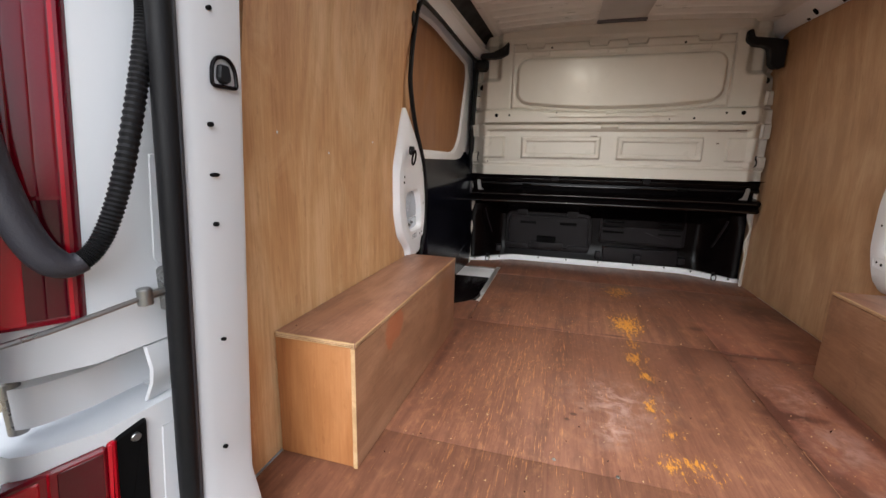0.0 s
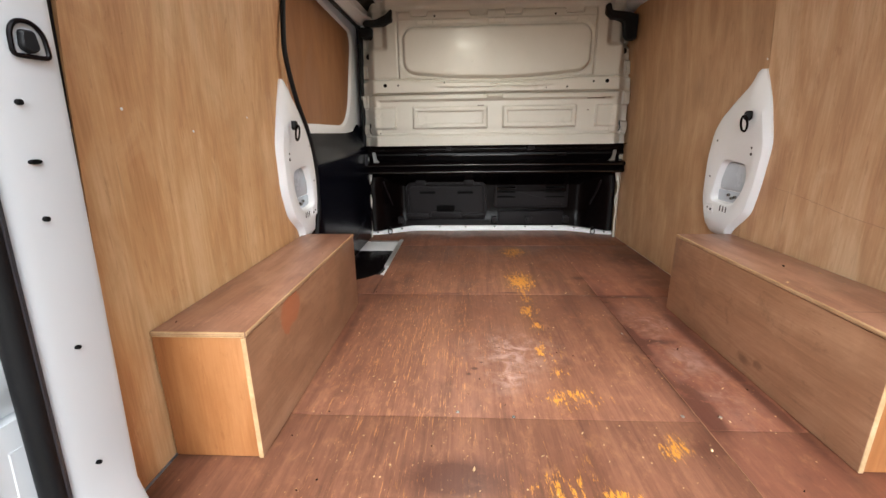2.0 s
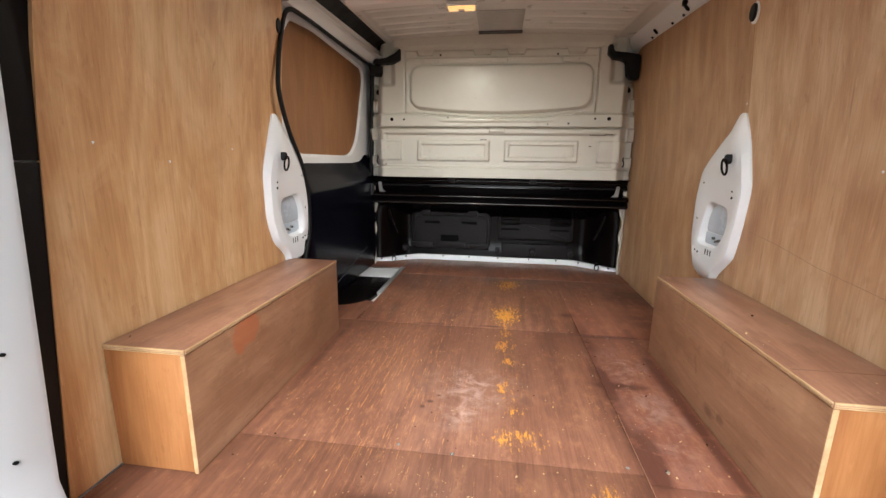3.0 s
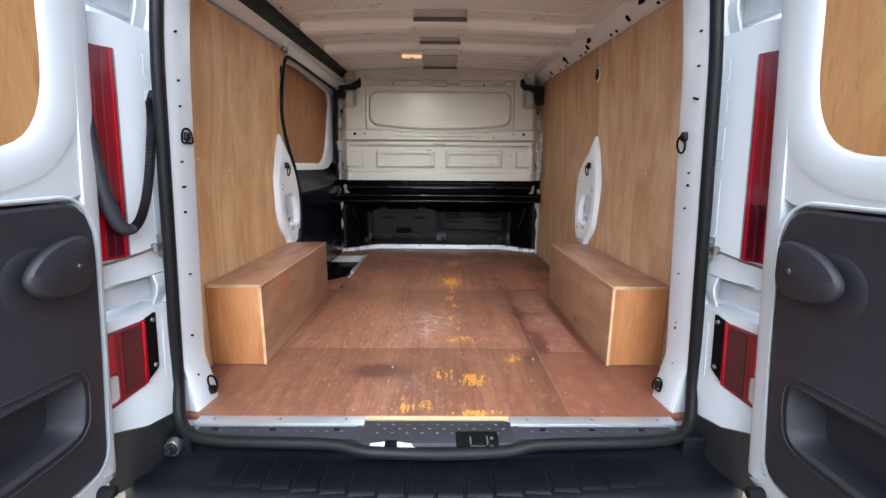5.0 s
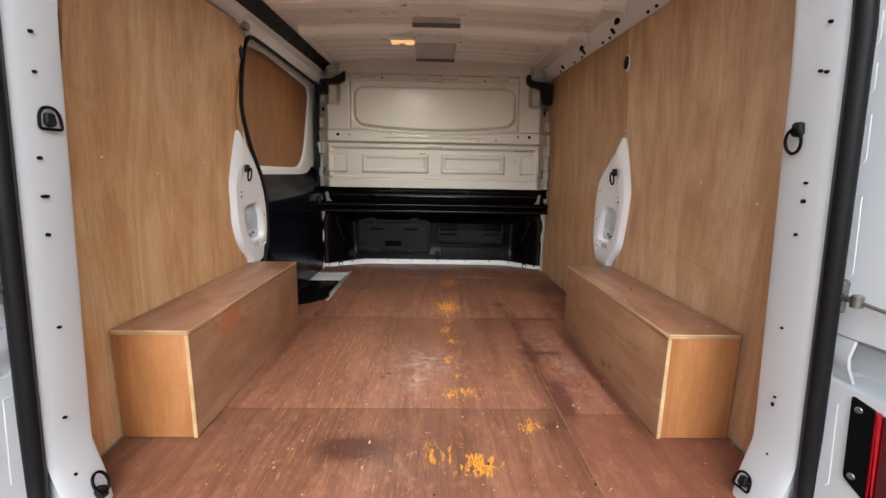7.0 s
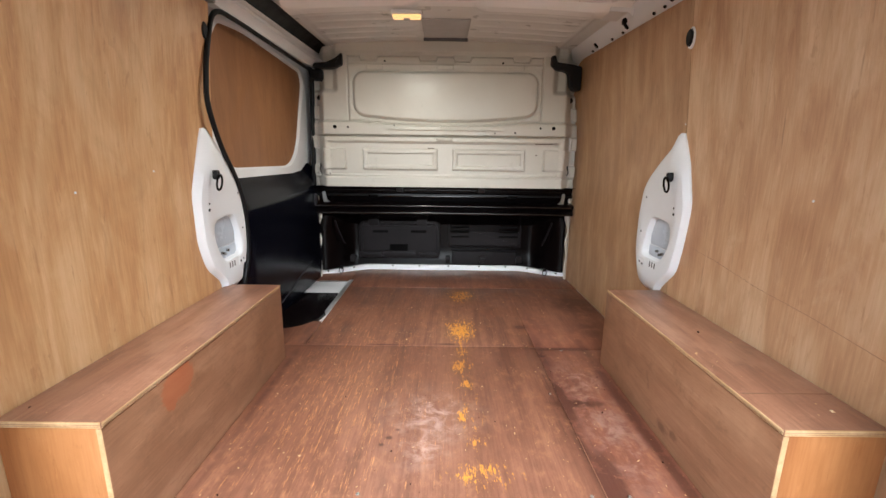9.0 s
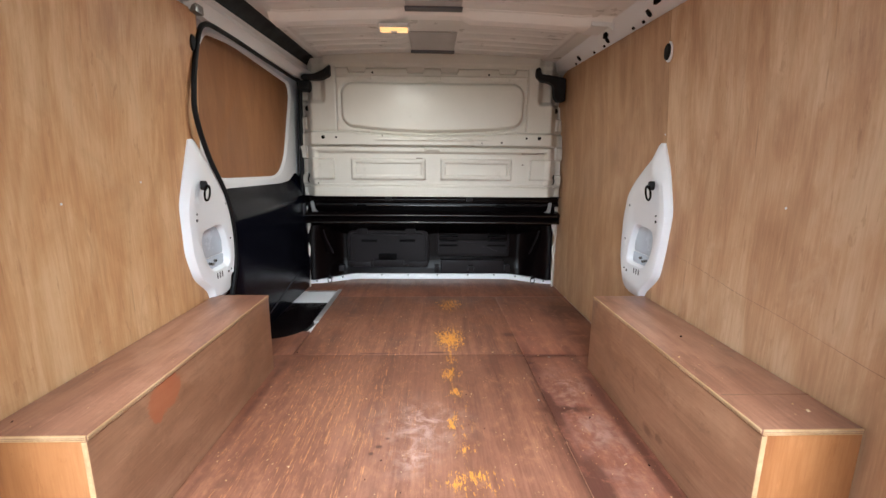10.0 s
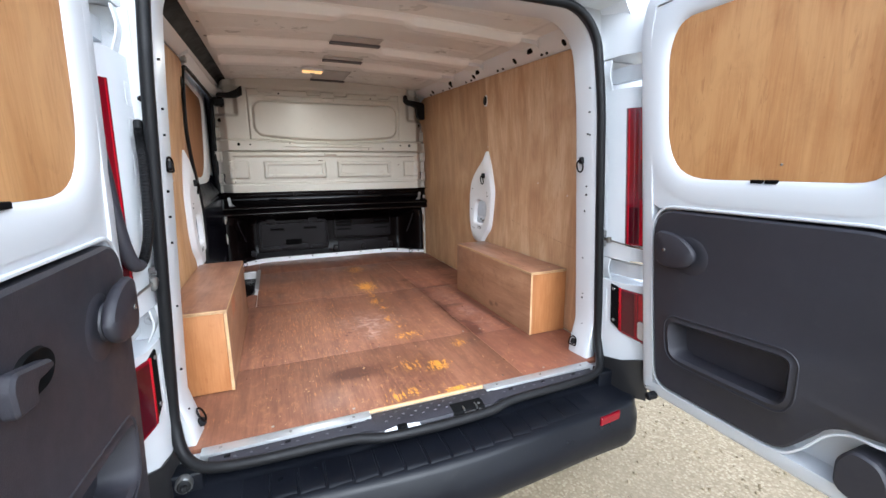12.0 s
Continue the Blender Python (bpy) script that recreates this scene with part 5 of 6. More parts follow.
    part("mounting_plate", flank_patch(s, [(0.18, 0.742), (0.435, 0.720), (0.435, 0.888), (0.18, 0.896)], 0.005, 0.006), M_HOLE, low, "black mounting plate")
    part("red_lens", flank_patch(s, [(0.425, 0.721), (0.485, 0.716), (0.485, 0.887), (0.425, 0.888)], 0.008, 0.003), M_RED, low)
    part("red_lens", flank_patch(s, [(0.49, 0.716), (1.20, 0.682), (1.20, 0.874), (0.49, 0.887)], 0.008, 0.004), M_DARKRED, low)
    part("red_lens", flank_patch(s, [(0.94, 0.776), (1.18, 0.774), (1.18, 0.870), (0.94, 0.874)], 0.0095, 0.004), M_RED, low)
    part("clear_lens", flank_patch(s, [(0.93, 0.706), (1.18, 0.698), (1.18, 0.768), (0.93, 0.772)], 0.0110, 0.010), M_CLEAR, low, "clear reversing lens")
    part("lens_core", flank_patch(s, [(0.50, 0.722), (0.85, 0.706), (0.85, 0.877), (0.50, 0.883)], 0.0086, 0.003), M_DEEPRED, low, "darker middle of the lens")
    part("lens_edge", flank_patch(s, [(0.87, 0.700), (0.915, 0.698), (0.915, 0.878), (0.87, 0.879)], 0.0092, 0.003), M_RED, low)
    for z in (0.755, 0.878):
        bm = bm_new()
        disc(bm, jamb(s, 0.28, z, 0.004), (-s * 0.946, -0.325, 0), 0.006, 0.005, 10, 0.001)
        part("screw", bm, M_STEEL, low)

# ---------------------------------------------------------------- rear sill and bumper
sill = thing("rear_sill", (0, 0.03, 0.52), "rear sill with silver strips and black plastic trim", "door sill")
for x0, x1 in ((-0.690, -0.206), (0.213, 0.692)):
    bm = bm_new()
    box(bm, (x0, 0.036, FLOOR - 0.020), (x1, SILL_Y - 0.001, FLOOR + 0.002), 0.003)
    part("threshold_strip", bm, M_ALU, sill, "silver threshold strip")
    for k in range(3):
        bm = bm_new()
        disc(bm, (x0 + 0.05 + 0.19 * k, 0.055, FLOOR + 0.001), (0, 0, 1), 0.005, 0.003, 10, 0.001)
        part("screw", bm, M_STEEL, sill)
bm = bm_new()
box(bm, (-0.208, SILL_Y - 0.006, FLOOR - 0.010), (0.212, SILL_Y + 0.001, FLOOR + 0.0012), 0.001)
part("raw_edge", bm, M_EDGEPLY, sill, "pale raw edge of the floor board")
bm = bm_new()
rows = []
for x in span(-0.668, 0.668, 141):
    m = smooth(0.235, 0.200, abs(x - 0.004))
    rows.append([(x, 0.036 + 0.030 * m, 0.535), (x, 0.035 + 0.030 * m, 0.553 - 0.002 * m), (x, 0.030 + 0.026 * m, 0.556), (x, 0.004 - 0.012 * m, 0.551 - 0.001 * m), (x, -0.008 - 0.018 * m, 0.546), (x, -0.010 - 0.020 * m, 0.536), (x, -0.004 - 0.014 * m, 0.530)])
loft(bm, rows, closed=False)
part("sill_trim", bm, M_BLACK, sill, "black dimpled plastic trim")
bm = bm_new()
for i in range(9):
    for j in range(3):
        x, y = -0.165 + 0.042 * i + 0.02 * (j % 2), 0.008 + 0.017 * j
        pl = rpoly([(x - 0.0042, y - 0.0013), (x + 0.0042, y - 0.0013), (x + 0.0042, y + 0.0013), (x - 0.0042, y + 0.0013)], 0.001, 2)
        loft(bm, [[(a, b, 0.5515 + 0.1 * (y - 0.01)) for a, b in pl], [(a, b, 0.5538 + 0.1 * (y - 0.01)) for a, b in grown(pl, -0.0004)]], True, False, True)
for x0 in (-0.60, 0.27):
    for i in range(9):
        x = x0 + 0.042 * i
        box(bm, (x - 0.004, 0.0125, 0.5520), (x + 0.004, 0.0150, 0.5545), 0.0006, 1)
part("tread_dimples", bm, M_WORN_AND_SHADE, sill, "worn raised dimples")
# latch openings
bm = bm_new()
for pts in ([(-0.186, 0.5300), (-0.138, 0.5300), (-0.138, 0.5470), (-0.176, 0.5455)], [(-0.106, 0.5300), (-0.055, 0.5300), (-0.068, 0.5455), (-0.106, 0.5470)]):
    pl = rpoly(pts, 0.002, 3)
    loft(bm, [[(x, y + 0.9 * max(z - 0.538, 0), z) for x, z in loop] for loop, y in ((pl, -0.010), (pl, -0.0335), (grown(pl, -0.0008), -0.0342))], True, True, True)
part("striker_plate", bm, M_WHITE, sill, "white striker recess")
bm = bm_new()
box(bm, (-0.139, -0.0365, 0.529), (-0.105, -0.012, 0.5480), 0.004)
tube(bm, [(-0.122 + 0.009 * math.cos(a), -0.038, 0.541 + 0.008 * math.sin(a)) for a in (2 * math.pi * k / 14 for k in range(14))], 0.0025, 6, closed=True)
part("striker", bm, M_HOLE, sill, "black striker eye")
bm = bm_new()
loft(bm, [[(x, y, z) for x in (0.054, 0.060, 0.164, 0.170)] for y, z in ((-0.0330, 0.530), (-0.0325, 0.538), (-0.0270, 0.5480), (-0.010, 0.5528), (0.012, 0.5548))], False)
part("latch_recess", bm, M_HOLE, sill, "dark latch recess")
bm = bm_new()
box(bm, (0.094, -0.0335, 0.5405), (0.134, -0.0300, 0.5430), 0.0008)
box(bm, (0.092, -0.0290, 0.5450), (0.096, -0.0100, 0.5545), 0.0008)
box(bm, (0.138, -0.0310, 0.5420), (0.142, -0.0060, 0.5545), 0.0008)
box(bm, (0.146, -0.0330, 0.5390), (0.156, -0.0290, 0.5440), 0.0008)
box(bm, (0.148, -0.0180, 0.5510), (0.156, -0.0120, 0.5560), 0.0008)
part("latch", bm, M_STEEL, sill, "steel latch parts")
bm = bm_new()
pl = rpoly([(0.046, 0.5310), (0.180, 0.5310), (0.168, 0.5365), (0.058, 0.5365)], 0.002, 2)
loft(bm, [[(x, y, z) for x, z in pl] for y in (-0.030, -0.0365)], True, True, True)
part("latch_lip", bm, M_WHITE, sill)
for x in (-0.62, -0.46, -0.28, 0.30, 0.44, 0.58):
    bm = bm_new()
    box(bm, (x - 0.008, 0.016, 0.553), (x + 0.008, 0.024, 0.5565), 0.001)
    part("trim_clip", bm, M_HOLE, sill)

bumper = thing("rear_bumper", (0, -0.08, 0.30), "dark grey plastic rear bumper with a ribbed step", "bumper")
bm = bm_new()
prof = ((0.10, 0.500), (0.0, 0.498), (-0.012, 0.492), (-0.024, 0.486), (-0.140, 0.482), (-0.160, 0.476), (-0.172, 0.462), (-0.176, 0.435), (-0.190, 0.415), (-0.192, 0.345), (-0.165, 0.300), (-0.10, 0.285), (0.15, 0.285))
rows = []
for x in span(-0.850, 0.850, 121):
    e = smooth(0.70, 0.885, abs(x))
    pull = 0.125 * e ** 1.6 + 0.045 * smooth(0.0, 0.75, abs(x))
    rows.append([(x, y + pull * min(max((0.10 - y) / 0.28, 0), 1), z) for y, z in prof])
loft(bm, rows, closed=False)
for end in (rows[0], rows[-1]):
    f = bm.faces.new([bm.verts.new(p) for p in end])
part("bumper_skin", bm, M_BUMPER, bumper)
for i in range(16):
    x = -0.551 + 0.0735 * i
    bm = bm_new()
    pull = 0.045 * smooth(0.0, 0.75, abs(x))
    y1 = -0.146 + pull
    loft(bm, [[(x - 0.0335, y, z - 0.006), (x - 0.0335, y, z + 0.001), (x - 0.0315, y, z + 0.0035), (x + 0.0315, y, z + 0.0035), (x + 0.0335, y, z + 0.001), (x + 0.0335, y, z - 0.006)]
              for y, z in ((-0.028 + pull * 0.4, 0.4862), (-0.10 + pull * 0.8, 0.4850), (y1 + 0.014, 0.4832), (y1 + 0.004, 0.4795), (y1 - 0.002, 0.4745))], True, True, True)
    part("step_rib", bm, M_BUMPER, bumper)
for s in (-1, 1):
    bm = bm_new()
    rows = []
    for t in span(0, 1, 12):
        row = []
        for x, y in SKIN:
            x = min(x, 0.806 + 0.030 * t)
            top = 0.588 + 0.036 * smooth(0.06, -0.07, y)
            z = 0.470 + (top - 0.470) * t
            row.append((s * (x - 0.004), y + lean(z) - 0.004 - 0.010 * smooth(0.62, 0.50, z), z))
        rows.append(row)
    loft(bm, rows, False)
    loft(bm, [rows[-1], [(s * 0.80, 0.10, 0.585)] * len(rows[-1])], False)
    bmesh.ops.remove_doubles(bm, verts=bm.verts, dist=1e-5)
    part("corner_piece", bm, M_CORNER_LIT, bumper, "grey-black upright bumper corner")
    bm = bm_new()
    pl = rpoly([(0.578, 0.428), (0.672, 0.432), (0.676, 0.464), (0.582, 0.460)], 0.005)
    loft(bm, [[(s * x, y + 0.06 * (x - 0.578), z) for x, z in loop] for loop, y in ((pl, -0.10), (pl, -0.139), (grown(pl, -0.003), -0.142))], True, True, True)
    part("reflector", bm, M_DARKRED, bumper, "red bumper reflector")
# round buffer in a white oval on one side, a black latch block on the other
bm = bm_new()
loft(bm, [[(-0.724 + math.cos(w) * 0.0215 * k, y - 0.008, 0.518 + math.sin(w) * 0.0225 * k + 0.2 * (y + 0.002)) for w in (2 * math.pi * j / 22 for j in range(22))] for y, k in ((0.01, 1), (-0.005, 1), (-0.008, 0.93))], True, True, True)
part("buffer_ring", bm, M_STEEL, bumper, "white oval round a buffer")
bm = bm_new()
disc(bm, (-0.724, -0.013, 0.518), (0.15, -1, 0.2), 0.0165, 0.012, 16, 0.004)
disc(bm, (-0.722, -0.024, 0.520), (0.15, -1, 0.2), 0.0085, 0.014, 12, 0.003)
part("buffer_plug", bm, M_RUBBER, bumper)
bm = bm_new()
box(bm, (0.690, -0.004, 0.470), (0.770, 0.060, 0.545), 0.008, 3)
part("corner_block", bm, M_BUMPER, bumper, "black moulded block in the corner")
bm = bm_new()
box(bm, (-0.775, -0.002, 0.470), (-0.680, 0.060, 0.540), 0.008, 3)
part("corner_block", bm, M_BUMPER, bumper, "black moulded block in the corner")

# ---------------------------------------------------------------- rear doors
def rear_door(s, face, open_by, inset, pane, label):
    """Door standing open: u runs from the hinge edge outwards, w from the inner face towards the van's middle."""
    def at(u, w, z):
        return (s * (face - w) + s * u * math.tan(radians(open_by)), -0.085 + 0.11 * (z - 1.12) - u, z)
    def loops(*rows):
        return [[at(u, w, z) for u, z in loop] for loop, w in rows]
    root = thing("rear_door", at(0.35, 0, 0.53), label, "van door", "rear doors")
    edge = rpoly([(0.0, 0.545), (0.725, 0.530), (0.730, 1.20), (0.725, 1.80), (0.66, 1.90), (0.03, 1.90), (0.0, 1.78), (0.0, 1.15)], [0.03, 0.04, 0.1, 0.06, 0.05, 0.05, 0.04, 0.1])
    win = rpoly([(0.150 + pane, 1.303), (0.63, 1.303), (0.645, 1.40), (0.64, 1.745), (0.60, 1.785), (0.135 + pane, 1.785), (0.094 + pane, 1.70), (0.090 + pane, 1.40)], [0.09, 0.06, 0.04, 0.04, 0.05, 0.05, 0.05, 0.09])
    bm = bm_new()
    loft(bm, loops((edge, -0.085), (edge, -0.018), (grown(edge, -0.010), -0.004), (grown(edge, -0.018), 0.0), (grown(edge, -0.052), 0.001), (grown(edge, -0.060), -0.056), (grown(win, 0.080), -0.056), (grown(win, 0.074), 0.0), (grown(win, 0.050), 0.002), (grown(win, 0.026), 0.0), (grown(win, 0.012), -0.003), (grown(win, 0.004), -0.007), (win, -0.012), (win, -0.04)), True, True, False)
    part("door_shell", bm, M_WHITE, root)
    bm = bm_new()
    loft(bm, loops((win, -0.038), (win, -0.011)), True, True, True)
    board = part("window_board", bm, M_DOORPLY, root, "golden plywood board over the window")
    # pressed white line over the trim
    k = inset
    trim = [(0.050 + k, 0.604), (0.425 + k, 0.598), (0.470 + k, 0.640), (0.520 + k, 0.712), (0.575 + k, 0.742), (0.640, 0.735), (0.690, 0.755), (0.690, 1.180), (0.640, 1.200), (0.16 + k, 1.202), (0.085 + k, 1.204), (0.044 + k, 1.150), (0.044 + k, 0.85)]
    tr = rpoly(trim, [0.05, 0.04, 0.04, 0.05, 0.05, 0.04, 0.03, 0.03, 0.05, 0.05, 0.06, 0.06, 0.1])
    bm = bm_new()
    tube(bm, [at(u, 0.002, z) for u, z in grown(tr, 0.012)], 0.004, 6, closed=True)
    part("pressed_bead", bm, M_WHITE, root)
    pocket = rpoly([(0.118 + k, 0.735), (0.150 + k, 0.728), (0.420 + k, 0.726), (0.440 + k, 0.750), (0.450 + k, 0.855), (0.35 + k, 0.850), (0.118 + k, 0.838), (0.112 + k, 0.80)], 0.018)
    # trim plate around the pocket: two matched outlines
    def matched(pts, c, k=96):
        out = []
        for j in range(k):
            a = 2 * math.pi * j / k
            d = Vector((math.cos(a), math.sin(a)))
            best = 9.0
            for p, q in zip(pts, pts[1:] + pts[:1]):
                e = q - p
                den = d.x * e.y - d.y * e.x
                if abs(den) < 1e-9:
                    continue
                t = ((p.x - c.x) * e.y - (p.y - c.y) * e.x) / den
                v = ((p.x - c.x) * d.y - (p.y - c.y) * d.x) / den
                if t > 0 and -1e-6 <= v <= 1 + 1e-6:
                    best = min(best, t)
            out.append(c + d * best)
        return out
    c = Vector((0.285 + k, 0.79))
    o, o2 = matched(tr, c), matched(grown(tr, -0.006), c)
    q, q2, q3 = matched(grown(pocket, 0.016), c), matched(grown(pocket, 0.008), c), matched(pocket, c)
    deep = [c + (p - c) * 0.93 for p in q3]
    bm = bm_new()
    loft(bm, loops((o, -0.055), (o, 0.006), (o2, 0.012), (q, 0.014), (q2, 0.018), (q3, 0.010), (deep, -0.046)), True, False, True)
    part("trim_panel", bm, M_BLACK, root, "black grained trim panel with a pocket")
    bm = bm_new()
    tube(bm, [at(u, 0.0140, z) for u, z in grown(pocket, 0.024)], 0.0030, 6, closed=True)
    part("pocket_bead", bm, M_BLACK, root)
    # flat inner skin between window ring, trim and door edge
    c2 = Vector((0.37, 1.54))
    rim_out = matched(rpoly([(0.046, 1.207), (0.690, 1.207), (0.690, 1.845), (0.046, 1.845)], 0.03), c2)
    rim_in = matched(grown(win, 0.068), c2)
    rim_out = [p if (p - c2).length > (q - c2).length + 0.002 else q + (q - c2).normalized() * 0.002 for p, q in zip(rim_out, rim_in)]
    bm = bm_new()
    loft(bm, loops((rim_out, -0.050), (rim_out, -0.004), (rim_in, -0.0008)), True)
    part("inner_skin", bm, M_WHITE, root)
    # release handle near the hinge edge: a paddle on a stalk over a round dish
    paddle = rpoly([(0.106, 1.140), (0.088, 1.128), (0.085, 1.056), (0.096, 1.032), (0.130, 1.025), (0.178, 1.029), (0.210, 1.046), (0.224, 1.070), (0.220, 1.090), (0.194, 1.118), (0.150, 1.137)],
                   [0.012, 0.014, 0.016, 0.016, 0.02, 0.02, 0.02, 0.014, 0.014, 0.02, 0.02])
    paddle = [p + Vector((k * 0.5, 0)) for p in paddle]
    pc = sum(paddle, Vector((0, 0))) / len(paddle)
    def shrunk(f):
        return [pc + (p - pc) * f for p in paddle]
    bm = bm_new()
    loft(bm, loops((shrunk(0.86), 0.022), (shrunk(0.97), 0.027), (shrunk(1.0), 0.033), (shrunk(0.985), 0.039), (shrunk(0.92), 0.044), (shrunk(0.60), 0.048), (shrunk(0.2), 0.049)), True, True, True)
    handle = part("release_handle", bm, M_BLACK, root, "black moulded release paddle")
    bm = bm_new()
    rows = [[at(0.172 + k * 0.5 + math.cos(a) * r, wv, 1.072 + math.sin(a) * r * 1.05) for a in (2 * math.pi * j / 20 for j in range(20))] for r, wv in ((0.036, 0.008), (0.032, 0.022), (0.030, 0.040))]
    loft(bm, rows, True, True, True)
    part("handle_foot", bm, M_BLACK, handle)
    bm = bm_new()
    disc(bm, at(0.128 + k * 0.5, 0.046, 1.082), (-s, 0, 0), 0.0055, 0.005, 10, 0.001)
    part("handle_screw", bm, M_STEEL, handle)
    # dish behind the handle
    bm = bm_new()
    rows = [[at(0.188 + k * 0.5 + math.cos(a) * r, wv, 1.068 + math.sin(a) * r) for a in (2 * math.pi * j / 28 for j in range(28))] for r, wv in ((0.060, 0.0125), (0.054, 0.0150), (0.040, 0.0152))]
    loft(bm, rows, True, False, True)
    part("handle_dish", bm, M_BLACK, handle)
    # rubber stop and its cap at the foot
    bm = bm_new()
    cap = rpoly([(0.565, 0.590), (0.600, 0.572), (0.655, 0.585), (0.672, 0.640), (0.650, 0.690), (0.600, 0.700), (0.570, 0.660)], 0.02)
    loft(bm, loops((cap, -0.056), (cap, 0.010), (grown(cap, -0.006), 0.016)), True, True, True)
    part("foot_cap", bm, M_BLACK, root, "black plastic foot cap")
    bm = bm_new()
    disc(bm, at(0.06, 0.0, 0.552), (-s, 0, 0), 0.014, 0.034, 14, 0.005)
    part("rubber_stop", bm, M_RUBBER, root)
    # notches along the lower edge of the window board
    for u in (0.36, 0.395):
        bm = bm_new()
        box(bm, tuple(min(a, b) for a, b in zip(at(u, -0.012, 1.296), at(u + 0.03, 0.0, 1.306))), tuple(max(a, b) for a, b in zip(at(u, -0.012, 1.296), at(u + 0.03, 0.0, 1.306))), 0.002)
        part("board_clip", bm, M_HOLE, root)
    bm = bm_new()
    disc(bm, at(0.43, -0.0115, 1.345), (-s, 0, 0), 0.0035, 0.003, 10, 0.001)
    part("screw_head", bm, M_STEEL, board)
    return root, at, loops


rear_door(1, 0.747, 1.5, 0.020, 0.014, "white rear door standing open with boarded window and black trim")
doorL, _, loopsL = rear_door(-1, 0.755, 1.5, -0.004, 0.024, "white rear door standing open, with inside pull handle")
# inside handle of the second door
bm = bm_new()
cup = rpoly([(0.366, 1.054), (0.436, 1.050), (0.452, 1.085), (0.430, 1.114), (0.372, 1.114), (0.346, 1.085)], 0.022)
loft(bm, loopsL((cup, 0.0125), (grown(cup, -0.003), 0.018), (grown(cup, -0.009), 0.0145)), True, False, True)
cup_ob = part("handle_cup", bm, M_HOLE, doorL, "dark handle recess")
bm = bm_new()
lever = rpoly([(0.434, 1.056), (0.480, 1.058), (0.486, 1.098), (0.476, 1.114), (0.392, 1.098), (0.392, 1.084), (0.434, 1.082)], 0.010)
loft(bm, loopsL((lever, 0.018), (lever, 0.030), (grown(lever, -0.004), 0.034)), True, True, True)
part("pull_lever", bm, M_BLACK, cup_ob, "dark grey pull lever")

# corrugated cable sleeve from pillar to door
loom = thing("cable_loom", (-0.74, 0.0, 1.12), "black corrugated cable sleeve hanging beside the tail lamp", "cable")
run = curve_points([(-0.734, 0.092, 1.440), (-0.731, 0.085, 1.400), (-0.728, 0.062, 1.32), (-0.727, 0.030, 1.22), (-0.733, 0.004, 1.155), (-0.741, -0.020, 1.128), (-0.750, -0.042, 1.135), (-0.757, -0.058, 1.175), (-0.763, -0.070, 1.25), (-0.768, -0.075, 1.34), (-0.774, -0.070, 1.40)], 26)
split = int(len(run) * 0.50)
bm = bm_new()
tube(bm, run[:split], [0.0104 + (0.0011 if i % 2 else -0.0008) for i in range(split)], 12)
part("sleeve", bm, M_RUBBER, loom)
bm = bm_new()
tail = run[split - 3:]
tube(bm, tail, [0.0125 + 0.0035 * smooth(0, 30, i) for i in range(len(tail))], 14)
part("boot", bm, M_BLACK, loom, "smooth black rubber boot")
bm = bm_new()
disc(bm, (-0.737, 0.112, 1.462), (0.1, -0.6, -0.8), 0.011, 0.026, 14, 0.003)
part("grommet", bm, M_RUBBER, loom)

# ---------------------------------------------------------------- lashing rings
def lashing_ring(at, normal, down, size, label, folded=False):
    """A black eye on a small base: normal points off the surface, down to where the eye hangs."""
    nrm = Vector(normal).normalized()
    dn = (Vector(down) - nrm * Vector(down).dot(nrm)).normalized()
    sd = nrm.cross(dn)
    p = Vector(at)
    root = thing("lashing_ring", at, label, "lashing eye", "lashing rings")
    def pt(a, b, h):
        return p + sd * a * size + dn * b * size + nrm * h * size
    bm = bm_new()
    pl = rpoly([(-0.010, -0.022), (0.010, -0.022), (0.013, 0.004), (0.0, 0.012), (-0.013, 0.004)], 0.006)
    loft(bm, [[pt(a, b, h) for a, b in loop] for loop, h in ((pl, -0.002), (pl, 0.010), (grown(pl, -0.003), 0.014))], True, True, True)
    part("base", bm, M_RUBBER, root)
    bm = bm_new()
    if folded:
        # a wide D that lies round its base
        dee = rpoly([(-0.024, 0.020), (-0.022, -0.014), (-0.010, -0.029), (0.010, -0.029), (0.022, -0.014), (0.024, 0.020)], [0.008, 0.012, 0.012, 0.012, 0.012, 0.008], 4)
        tube(bm, [pt(a, b - 0.005, 0.008) for a, b in dee], 0.0036 * size, 8, closed=True)
    else:
        tube(bm, [pt(math.sin(a) * 0.017, 0.020 - math.cos(a) * 0.026, 0.014 + 0.004 * math.cos(a)) for a in (2 * math.pi * k / 24 for k in range(24))], 0.0036 * size, 8, closed=True)
    part("eye", bm, M_GLOSSY, root)
    return root


